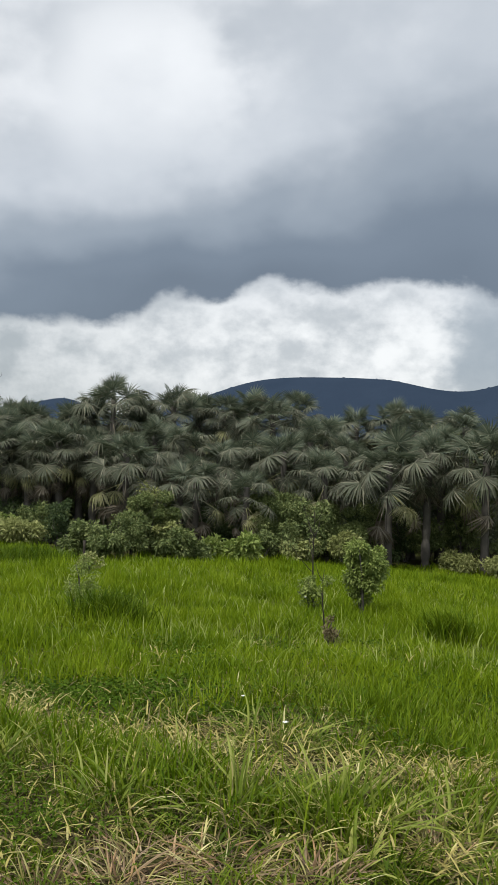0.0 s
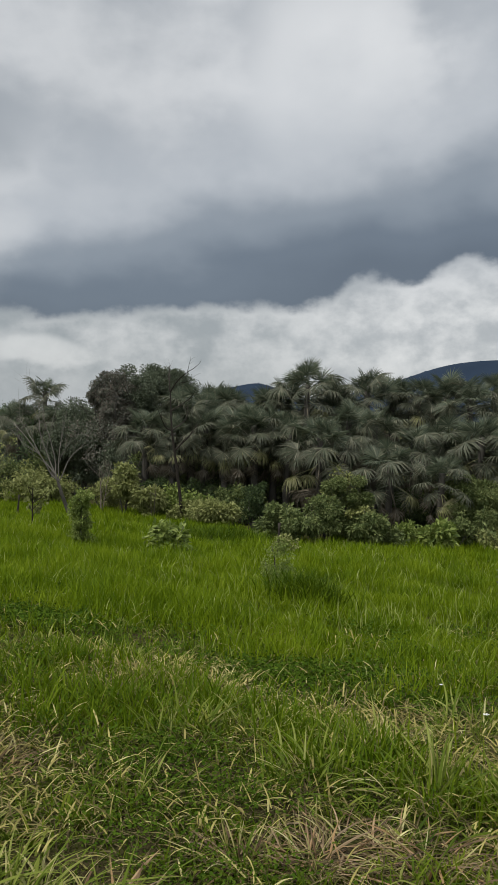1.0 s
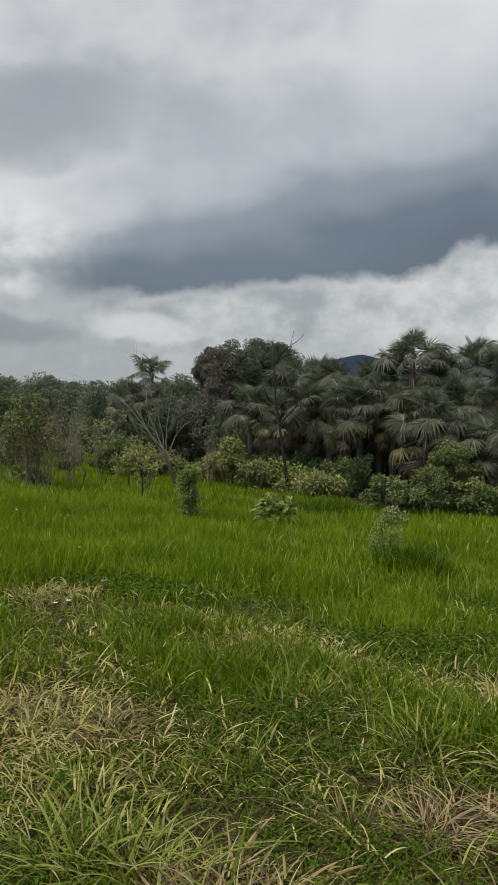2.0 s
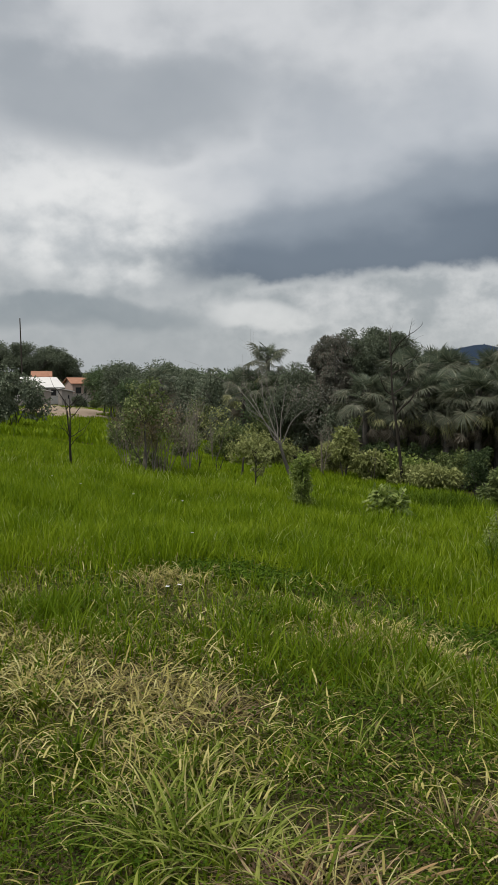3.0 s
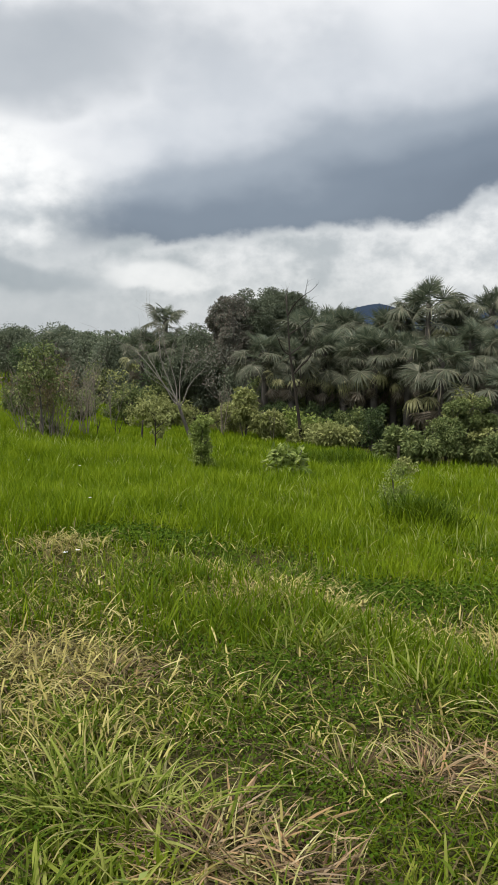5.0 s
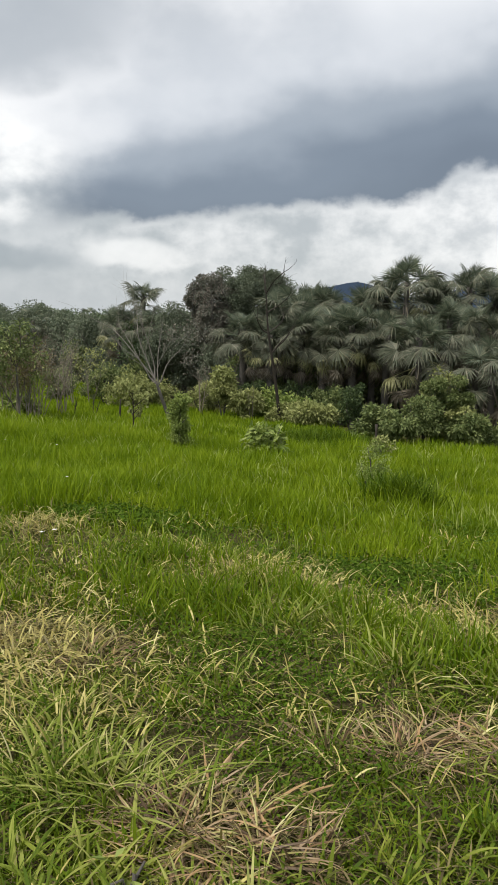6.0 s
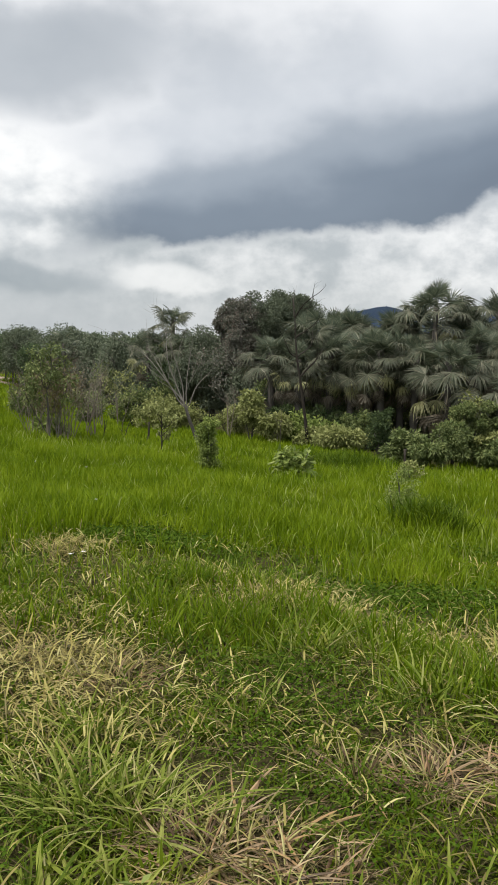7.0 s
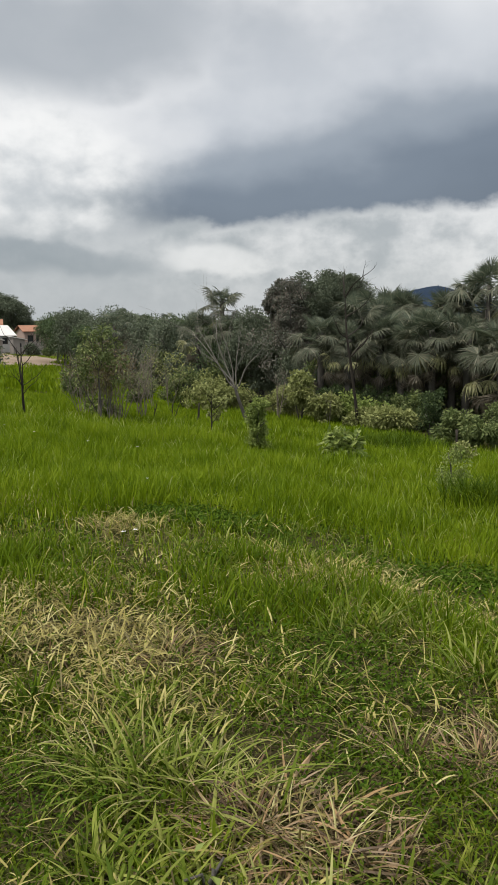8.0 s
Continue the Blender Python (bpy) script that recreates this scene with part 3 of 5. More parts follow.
def limb(g, rng, start, way, length, radius, level, tips, sides=6, spread=0.7, kids=3):
    """A bough with side boughs; gathers the ends of its twigs."""
    n = 6
    pts = [np.array(start, float)]
    d = np.array(way, float)
    d /= np.linalg.norm(d)
    for _ in range(n - 1):
        d = d + rng.normal(0, 0.13, 3) + np.array([0, 0, 0.05])
        d /= np.linalg.norm(d)
        pts.append(pts[-1] + d * length / (n - 1))
    r1 = radius * (0.45 if level else 0.25)
    tube(g, pts, np.linspace(radius, r1, n), sides)
    if level == 0:
        tips.append(pts[-1])
        tips.append(pts[3])
        return
    for k in range(kids):
        at = pts[int(rng.integers(2, n))]
        side = rng.normal(0, 1, 3)
        side -= side @ d * d
        side /= np.linalg.norm(side)
        limb(g, rng, at, d + side * spread * rng.uniform(0.6, 1.3), length * rng.uniform(0.5, 0.72), r1 * rng.uniform(0.6, 0.85), level - 1, tips, max(3, sides - 1), spread, kids)
    limb(g, rng, pts[-1], d, length * 0.6, r1, level - 1, tips, max(3, sides - 1), spread, kids)


def lumps(rng, count, width, height, low=0.25):
    """Centres of leafy clumps in an uneven crown of several lobes."""
    lobes = 7
    mid = rng.normal(0, 1, (lobes, 3))
    mid /= np.linalg.norm(mid, axis=1)[:, None]
    mid = np.concatenate([[[0, 0, 0.1]], mid * rng.uniform(0.4, 0.75, (lobes, 1))])
    size = np.concatenate([[0.6], rng.uniform(0.22, 0.45, lobes)])
    pick = rng.integers(0, lobes + 1, count)
    pick[: count // 3] = 0
    c = rng.normal(0, 1, (count, 3))
    c /= np.linalg.norm(c, axis=1)[:, None]
    c *= rng.uniform(0.35, 1.0, (count, 1)) ** 0.5
    c = mid[pick] + c * size[pick][:, None]
    c[:, 2] = np.maximum(c[:, 2], -0.95)
    return c * np.array([width / 2, width / 2, height * (1 - low) / 2]) + np.array([0, 0, height * (1 + low) / 2])


def foliage(rng, centres, per, clump, length, mat, name="crown", droop=0.3, cards=leaf_cards):
    n = len(centres) * per
    out = rng.normal(0, 1, (n, 3))
    out /= np.linalg.norm(out, axis=1)[:, None]
    r = clump * rng.uniform(0.25, 1.0, (n, 1)) ** 0.8 * np.repeat(rng.uniform(0.6, 1.25, len(centres)), per)[:, None]
    c = np.repeat(centres, per, 0) + out * r * np.array([1, 1, 0.72])
    L = length * rng.uniform(0.6, 1.25, n)
    g = Geo()
    g.add(*cards(rng, c, L, L * rng.uniform(0.42, 0.62, n), out, droop))
    return g.build(name, mat)


def tree(bearing, dist, height, width, leaf, mat, seed, clumps=34, per=160, low=0.25, label="", category="tree", name="broadleaf_tree", bark=BARK, group="", trunk=0.09, loose=0.31):
    rng = np.random.default_rng(seed)
    root = tagged(new(name), label, category, group)
    root.matrix_basis = Matrix.Translation(spot(bearing, dist)) @ pose(0, 0, 0, 0, 0, rng.uniform(0, 360))
    me, tip = stem_mesh("trunk", height * max(0.3, low + 0.15), trunk * height / 5, trunk * 0.6 * height / 5, seed, bark, 0.06)
    part("trunk", me, root)
    centres = lumps(rng, clumps, width, height, low)
    for k in range(5):
        g, tips = Geo(), []
        a = k * 1.257 + rng.uniform(-0.4, 0.4)
        limb(g, rng, tip, (math.cos(a), math.sin(a), rng.uniform(0.6, 1.4)), height * 0.33, trunk * 0.45 * height / 5, 1, tips, 4)
        part("limb", g.build("limb", bark, True), root)
    part("crown", foliage(rng, centres, per, loose * width * (8 / clumps) ** 0.33, leaf, mat, cards=leaf_flakes), root)
    return root


def bush(bearing, dist, height, width, leaf, mat, seed, clumps=18, per=70, label="", category="bush", name="bush", group="bushes along the grove", column=False):
    rng = np.random.default_rng(seed)
    root = tagged(new(name), label, category, group)
    root.matrix_basis = Matrix.Translation(spot(bearing, dist)) @ pose(0, 0, 0, 0, 0, rng.uniform(0, 360))
    centres = lumps(rng, clumps, width, height, 0.02)
    if column:
        a, h = rng.uniform(0, 6.28, clumps), np.linspace(0.06, 0.94, clumps)
        r = width * 0.4 * np.sqrt(rng.random(clumps)) * (1.05 - 0.35 * h)
        centres = np.stack([r * np.cos(a), r * np.sin(a), h * height], -1)
    for k in range(4):
        g = Geo()
        c = centres[k % len(centres)]
        u = np.linspace(0, 1, 5)[:, None]
        pts = np.array([0, 0, -0.1]) * (1 - u) + c * u + rng.normal(0, 0.04, (5, 3)) * u
        tube(g, pts, np.linspace(0.018, 0.006, 5) * (0.6 + height / 2), 5)
        part("stem", g.build("stem", BARK, True), root)
    part("foliage", foliage(rng, centres, per, (0.3 * width if column else 0.27 * width * (6 / clumps) ** 0.33), leaf, mat, "foliage", 0.3, leaf_flakes if dist > 15 else leaf_cards), root)
    return root


tree(21.4, 35.5, 5.85, 2.9, 0.092, LEAF_RED_HAZED, 301, 130, 480, 0.22, "broad tree with reddish-brown and dull green leaves")
tree(18.7, 36, 6.7, 3.5, 0.092, LEAF_DARK_HAZED, 302, 130, 480, 0.25, "dense dark green broadleaf tree behind palms")
tree(20.0, 37, 5.3, 2.6, 0.095, LEAF_DARK_HAZED, 322, 90, 380, 0.2, "dense dark green broadleaf tree behind palms")
tree(24.0, 37, 3.9, 3.2, 0.09, LEAF_DARK_HAZED, 303, 60, 460, 0.15, "dark green broadleaf tree in the grove")
tree(-12.4, 35, 5.3, 4.2, 0.10, LEAF_MID, 304, 70, 420, 0.3, "rounded green broadleaf tree behind palms")
tree(14.6, 38, 5.25, 4.6, 0.10, LEAF_MID, 305, 60, 400, 0.3, "green broadleaf tree behind palms")
tree(6.8, 21.6, 2.0, 1.6, 0.07, LEAF_MID, 306, 40, 420, 0.05, "leafy grey-green young tree at the grove's edge", loose=0.2)
tree(-1.8, 26.0, 2.6, 2.8, 0.085, LEAF_MID, 307, 48, 460, 0.05, "small-leaved green young tree at the grove's edge", loose=0.21)
tree(-5.5, 26.5, 2.2, 2.4, 0.085, LEAF_MID, 308, 42, 420, 0.05, "leafy young tree under the palms", loose=0.21)
tree(34.0, 18.9, 2.35, 1.35, 0.08, LEAF_MID, 309, 26, 64, 0.34, "young tree with light green leaves over bare stems", loose=0.2, trunk=0.06)

BUSHES = [
    # bearing, distance, height, width, leaf, material, label
    (26.9, 27, 1.35, 1.7, 0.10, LEAF_OLIVE, "rounded olive-green bush at the meadow's edge"),
    (25.3, 27.5, 1.0, 1.4, 0.10, LEAF_OLIVE, "olive-green bush at the meadow's edge"),
    (20.9, 25.5, 1.8, 1.0, 0.13, LEAF_OLIVE, "bright green broad-leaved bush at the meadow's edge"),
    (22.2, 27, 1.1, 1.5, 0.10, LEAF_OLIVE, "olive-green bush among dry twigs"),
    (19.3, 25.5, 0.95, 1.5, 0.12, LEAF_OLIVE, "pale olive bush at the meadow's edge"),
    (17.4, 26, 1.05, 1.4, 0.12, LEAF_FRESH, "light green bush at the meadow's edge"),
    (15.3, 26, 0.9, 1.5, 0.12, LEAF_FRESH, "light green bush at the meadow's edge"),
    (13.6, 25, 1.4, 1.2, 0.12, LEAF_MID, "green bush at the meadow's edge"),
    (12.3, 21.5, 1.65, 1.0, 0.08, LEAF_DEEP, "tall dark green bush at the meadow's edge"),
    (10.9, 20.5, 1.0, 1.2, 0.13, LEAF_MID, "broad-leaved green bush at the meadow's edge"),
    (9.6, 20, 0.8, 0.9, 0.13, LEAF_MID, "broad-leaved green bush at the meadow's edge"),
    (3.3, 21.5, 0.6, 1.1, 0.15, LEAF_MID, "low green bush at the meadow's edge"),
    (0.4, 22.3, 0.85, 1.3, 0.17, LEAF_FRESH, "low bright green broad-leaved bush"),
    (-4.0, 26, 1.6, 1.6, 0.13, LEAF_MID, "green bush under the palms"),
    (-7.0, 27.5, 1.4, 1.5, 0.13, LEAF_MID, "green bush under the palms"),
    (-11.5, 28.5, 1.6, 1.6, 0.13, LEAF_MID, "green bush under the palms"),
    (-17.0, 28, 1.8, 1.6, 0.13, LEAF_MID, "green bush under the palms"),
    (-13.6, 27, 0.55, 1.7, 0.10, LEAF_OLIVE, "low pale scrub at the meadow's edge"),
    (-16.4, 26.5, 0.6, 1.7, 0.10, LEAF_OLIVE, "low pale scrub at the meadow's edge"),
    (-19.5, 26.5, 0.7, 1.9, 0.10, LEAF_OLIVE, "low pale scrub at the meadow's edge"),
    (14.9, 23.5, 0.8, 1.5, 0.12, LEAF_OLIVE, "yellowish-green low bush at the meadow's edge"),
    (16.6, 24.5, 0.7, 1.5, 0.12, LEAF_OLIVE, "yellowish-green low bush at the meadow's edge"),
    (8.3, 20.6, 1.25, 1.1, 0.08, LEAF_MID, "green bush at the meadow's edge"),
    (5.0, 21, 0.85, 1.4, 0.14, LEAF_MID, "green bush at the meadow's edge"),
    (7.9, 21.0, 1.25, 0.9, 0.13, LEAF_MID, "broad-leaved green bush at the meadow's edge"),
    (5.4, 21.3, 1.2, 0.9, 0.10, LEAF_OLIVE, "olive-green bush at the meadow's edge"),
    (5.4, 23.5, 1.4, 1.1, 0.12, LEAF_OLIVE, "olive-brown bush under the palms"),
    (-3.2, 24.8, 1.0, 1.1, 0.12, LEAF_OLIVE, "olive bush at the meadow's edge"),
    (-6.3, 25.3, 1.3, 1.2, 0.11, LEAF_OLIVE, "olive bush at the meadow's edge"),
    (-0.9, 24.0, 0.9, 1.0, 0.12, LEAF_MID, "green bush at the meadow's edge"),
    (2.4, 22.5, 0.8, 0.9, 0.12, LEAF_FRESH, "low green bush at the meadow's edge"),
    (35.4, 26, 1.0, 1.2, 0.12, LEAF_MID, "grey-green shrub beside bare twigs"),
    (31.6, 27, 1.1, 1.6, 0.11, LEAF_MID, "grey-green shrub beside bare twigs"),
    (28.6, 28, 1.5, 1.7, 0.10, LEAF_MID, "grey-green scrub under taller trees"),
    (34.0, 20.6, 0.45, 0.9, 0.12, LEAF_FRESH, "low light green fern-like plant beside bare stems"),
    (38.3, 108, 1.6, 2.0, 0.30, LEAF_DARK_HAZED, "dark round shrub on the clay yard"),
    (37.2, 112, 1.2, 1.8, 0.30, LEAF_MID, "low shrub on the clay yard"),
    (42.4, 38, 2.7, 3.4, 0.22, LEAF_DARK_HAZED, "dark grey-green scrub standing in the meadow"),
    (44.4, 39, 2.9, 3.2, 0.22, LEAF_DARK_HAZED, "dark grey-green scrub standing in the meadow"),
    (-2.6, 27.8, 2.3, 2.0, 0.10, LEAF_DEEP, "dark leafy undergrowth below the palms"),
    (-4.7, 28.4, 2.3, 2.1, 0.10, LEAF_MID, "leafy undergrowth below the palms"),
    (-6.4, 28.2, 2.2, 1.8, 0.10, LEAF_DEEP, "dark leafy undergrowth below the palms"),
    (-8.3, 29, 2.4, 2.0, 0.10, LEAF_MID, "leafy undergrowth below the palms"),
    (-10.2, 28.8, 2.2, 2.0, 0.10, LEAF_DEEP, "dark leafy undergrowth below the palms"),
    (-13.4, 29.4, 2.3, 2.0, 0.10, LEAF_MID, "leafy undergrowth below the palms"),
    (6.4, 25.4, 2.1, 1.7, 0.10, LEAF_OLIVE, "brownish-green leafy undergrowth below the palms"),
    (2.2, 26.6, 1.9, 1.6, 0.10, LEAF_DEEP, "dark leafy undergrowth below the palms"),
    (16.4, 28.2, 1.5, 1.8, 0.10, LEAF_DEEP, "dark leafy undergrowth below the palms"),
    (18.6, 28.2, 1.5, 1.8, 0.10, LEAF_DEEP, "dark leafy undergrowth below the palms"),
    (13.6, 28.0, 1.4, 1.6, 0.10, LEAF_DEEP, "dark leafy undergrowth below the palms"),
]
for k, (b, d, h, w, leaf, mat, label) in enumerate(BUSHES):
    soft = mat in (LEAF_MID, LEAF_DARK_HAZED, LEAF_DEEP)
    bush(b, d, h, w, leaf * (0.8 if soft else 1.0), mat, 400 + k, 30 if w > 1.2 else 22, 130 if soft else 90, label)


# second and third rows of the grove, and the woods to the left
def line_of_trees(bearing):
    return float(np.interp(bearing, [-25, 0, 12, 20, 26, 31, 36], [28, 28, 28, 29, 38, 45, 75]))


rng = np.random.default_rng(5)
back_palms = [palm(0, 30, -0.4 + 0.6 * k, 1.05, 700 + k, 13, 1, 2, "grey-green fan palm deep in the grove", 0.13, True) for k in range(3)]
back_trees = [tree(0, 30, 4.4 + 0.5 * k, 3.6, 0.225, (LEAF_DARK_HAZED, LEAF_MID, LEAF_DARK_HAZED)[k], 710 + k, 44, 56, 0.08, "dark green broadleaf tree deep in the grove", group="trees of the grove") for k in range(3)]
for k in range(48):
    b = -27 + 61 * (k + rng.random()) / 48
    d = line_of_trees(b) + rng.uniform(2.5, 11)
    src = back_palms[k % 3] if (k % 2 and b < 28) else back_trees[k % 3]
    s = rng.uniform(0.66, 0.88)
    copy_thing(src, Matrix.Translation(spot(b, d)) @ pose(0, 0, 0, 0, 0, rng.uniform(0, 360)) @ Matrix.Scale(s, 4))
for k in range(38):
    b = -26 + 62 * (k + rng.random()) / 38
    d = line_of_trees(b) + rng.uniform(0.5, 3.5)
    s = rng.uniform(0.45, 0.62)
    copy_thing(back_trees[k % 3], Matrix.Translation(spot(b, d)) @ pose(0, 0, 0, 0, 0, rng.uniform(0, 360)) @ Matrix.Scale(s, 4))
for k in range(26):
    b = -27 + 42 * (k + rng.random()) / 26
    copy_thing(back_trees[k % 3], Matrix.Translation(spot(b, rng.uniform(33.5, 37))) @ pose(0, 0, 0, 0, 0, rng.uniform(0, 360)) @ Matrix.Scale(rng.uniform(0.82, 0.94), 4))
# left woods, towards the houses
far_trees = [tree(0, 30, 4.4 + 0.5 * k, 3.8, 0.16, (LEAF_WOODS, LEAF_DARK_HAZED)[k], 720 + k, 66, 84, 0.03, "green broadleaf tree of the distant woods", group="trees of the distant woods") for k in range(2)]
for k in range(46):
    b = rng.uniform(24, 37.0)
    d = rng.uniform(line_of_trees(b) + 2, 95)
    s = rng.uniform(0.80, 1.10) * (1 + (d - 45) / 160)
    copy_thing(far_trees[k % 2], Matrix.Translation(spot(b, d)) @ pose(0, 0, 0, 0, 0, rng.uniform(0, 360)) @ Matrix.Scale(s, 4))
for k, b in enumerate((28.2, 29.6, 31.2, 33.0)):
    copy_thing(back_palms[k % 3], Matrix.Translation(spot(b, 54 + 3 * (k % 3))) @ pose(0, 0, 0, 0, 0, 60 * k) @ Matrix.Scale(0.86 + 0.07 * (k % 2), 4))
for k, ob in enumerate(far_trees):
    ob.matrix_basis = Matrix.Translation(spot(29.5 + 3.5 * k, 62 + 8 * k))
for ob in back_palms + back_trees:
    ob.matrix_basis = Matrix.Translation(spot(-30 - 4 * back_palms.index(ob) if ob in back_palms else -33 - 4 * back_trees.index(ob), 31))
tree(36.7, 88, 5.1, 6.4, 0.17, LEAF_WOODS, 330, 70, 420, 0.02, "rounded green tree beside the houses")
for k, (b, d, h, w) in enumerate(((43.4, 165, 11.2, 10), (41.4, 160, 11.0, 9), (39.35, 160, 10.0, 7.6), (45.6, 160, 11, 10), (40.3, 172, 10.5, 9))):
    tree(b, d, h, w, 0.27, LEAF_DARK_HAZED, 340 + k, 64, 420, 0.2, "tall dark spreading tree behind the houses", group="tall trees behind the houses", trunk=0.12)


# ---- bare and thin trees ----


def bare_tree(bearing, dist, height, seed, bark, label, stems=1, lean=(0, 0), leaves=None, thick=0.03, name="bare_tree", category="dead tree", twigs=4, level=1, leafsize=0.09, per=5, reach=1.0):
    rng = np.random.default_rng(seed)
    root = tagged(new(name), label, category)
    root.matrix_basis = Matrix.Translation(spot(bearing, dist))
    tips_all = []
    for s in range(stems):
        g = Geo()
        u = np.linspace(0, 1, 9)
        wob = np.cumsum(rng.normal(0, 0.012, (9, 2)), 0) * height
        fan = rng.normal(0, 0.22, 2) * (stems > 1)
        pts = np.stack([height * ((lean[0] + fan[0]) * u) + wob[:, 0] * u, height * ((lean[1] + fan[1]) * u) + wob[:, 1] * u, -0.15 + (height * rng.uniform(0.85, 1.0) + 0.15) * u], -1)
        tube(g, pts, thick * (1 - 0.8 * u), 7)
        part("trunk" if stems == 1 else "stem", g.build("trunk", bark, True), root)
        for k in range(twigs):
            g, tips = Geo(), []
            at = pts[int(3 + 5 * (k + rng.random()) / twigs) if twigs else 4]
            a = rng.uniform(0, 6.28)
            limb(g, rng, at, (math.cos(a), math.sin(a), rng.uniform(0.5, 1.3)), reach * height * rng.uniform(0.2, 0.36), thick * 0.42, level, tips, 5, 0.8, 2)
            part("branch", g.build("branch", bark, True), root)
            tips_all += tips
    if leaves:
        c = np.repeat(np.array(tips_all), per, 0)
        c = c + rng.normal(0, 0.09 * height / 3, c.shape)
        g = Geo()
        L = leafsize * rng.uniform(0.6, 1.2, len(c))
        g.add(*leaf_cards(rng, c, L, L * 0.5, None, 0.4))
        part("leaves", g.build("leaves", leaves), root)
    return root


def forked_tree(bearing, dist, seed):
    """A bare pale tree: two short dark stems that fork into long thin branches, most of them leaning to one side."""
    rng = np.random.default_rng(seed)
    root = tagged(new("bare_tree"), "bare pale grey tree with long forking leaning branches", "dead tree")
    root.matrix_basis = Matrix.Translation(spot(bearing, dist)) @ pose(0, 0, 0, 0, 0, bearing)
    # stems: foot, top, and the way and length of each branch
    for foot, x, h, ways in ((0.0, -0.38, 1.12, ((-1.05, 1.65), (-0.55, 1.5), (-0.12, 1.2))), (0.06, -0.30, 0.92, ((-0.95, 1.45), (0.12, 1.05), (0.6, 0.95)))):
        g = Geo()
        u = np.linspace(0, 1, 8)
        end = np.array([x, 0, h])
        pts = np.stack([foot + (x - foot) * u ** 1.15 + 0.015 * np.sin(7 * u), 0.03 * np.sin(5 * u), -0.2 + (h + 0.2) * u], -1)
        pts[-1] = end
        tube(g, pts, 0.040 - 0.014 * u, 8)
        part("trunk", g.build("trunk", BARK, True), root, "dark grey stem")
        for k, (lean, length) in enumerate(ways):
            g, tips = Geo(), []
            limb(g, rng, end, (lean + rng.normal(0, 0.05), rng.uniform(-0.25, 0.25), 1.0), length, 0.019, 2, tips, 5, 0.5, 3)
            branch = part("branch", g.build("branch", BARK_PALE, True), root, "pale bare branch")
            if lean > 0.5:
                c = np.repeat(np.array(tips), 26, 0)
                c = c + rng.normal(0, 0.11, c.shape)
                L = 0.075 * rng.uniform(0.6, 1.2, len(c))
                g = Geo()
                g.add(*leaf_cards(rng, c, L, L * 0.5, None, 0.4))
                part("leaves", g.build("leaves", LEAF_RED_HAZED), branch, "reddish-brown leaves")


forked_tree(24.4, 22.6, 612)
bare_tree(17.1, 24.5, 4.75, 502, BARK_DARK, "thin dark leaning tree with bare twigs on top", 1, (-0.07, 0), None, 0.055, "thin_tree", "tree", 8, 2, reach=0.5)
bare_tree(38.85, 18.3, 1.6, 503, BARK_DARK, "small dark leafless sapling with a few upright stems", 3, (0, 0), None, 0.024, "sapling", "sapling", 3, 1)
bare_tree(33.6, 19.3, 1.5, 504, BARK, "bare grey shrub stems at the meadow's edge", 3, (0, 0), LEAF_OLIVE, 0.013, "bare_shrub", "shrub", 4, 1, 0.09, 2)
bare_tree(32.7, 20.6, 1.7, 520, TWIG, "tangled bare grey shrub at the meadow's edge", 5, (0, 0), None, 0.012, "bare_shrub", "shrub", 4, 2)
bare_tree(29.6, 25.5, 1.6, 521, TWIG, "tangled bare grey shrub at the meadow's edge", 4, (0, 0), LEAF_OLIVE, 0.012, "bare_shrub", "shrub", 4, 2, 0.08, 2)
bare_tree(22.4, 26, 1.5, 522, TWIG, "bare grey twigs among the bushes", 4, (0, 0), None, 0.016, "bare_shrub", "shrub", 4, 2)
bare_tree(19.0, 25, 1.0, 523, TWIG, "bare grey twigs among the bushes", 4, (0, 0), None, 0.014, "bare_shrub", "shrub", 3, 2)
bare_tree(33.0, 19.8, 1.7, 526, TWIG, "tangled bare grey shrub at the meadow's edge", 6, (0, 0), None, 0.011, "bare_shrub", "shrub", 5, 2)
bare_tree(31.2, 21.0, 1.6, 527, TWIG, "tangled bare grey shrub at the meadow's edge", 6, (0, 0), None, 0.011, "bare_shrub", "shrub", 5, 2)
bare_tree(31.8, 21.5, 1.8, 505, TWIG, "tangled bare grey shrub at the meadow's edge", 4, (0, 0), None, 0.012, "bare_shrub", "shrub", 4, 2)
bare_tree(35.2, 19.4, 1.3, 528, TWIG, "tangled bare grey shrub at the meadow's edge", 6, (0, 0), None, 0.011, "bare_shrub", "shrub", 5, 2)
bare_tree(34.3, 19.6, 1.4, 529, TWIG, "tangled bare grey shrub at the meadow's edge", 6, (0, 0), LEAF_DRY, 0.011, "bare_shrub", "shrub", 5, 2, 0.06, 3)
bare_tree(33.3, 20.2, 1.4, 530, TWIG, "tangled bare grey shrub at the meadow's edge", 6, (0, 0), LEAF_DRY, 0.011, "bare_shrub", "shrub", 5, 2, 0.06, 3)
bare_tree(30.6, 24, 1.8, 506, TWIG, "tangled bare grey shrub at the meadow's edge", 4, (0, 0), None, 0.012, "bare_shrub", "shrub", 4, 2)
bare_tree(34.8, 20.5, 1.8, 507, TWIG, "bare grey shrub stems at the meadow's edge", 3, (0, 0), None, 0.012, "bare_shrub", "shrub", 4, 2)
bare_tree(30.6, 20.3, 0.55, 508, BARK_DARK, "short dark forked stump in the grass", 2, (0, 0), None, 0.018, "twig_stump", "stump", 1, 0)
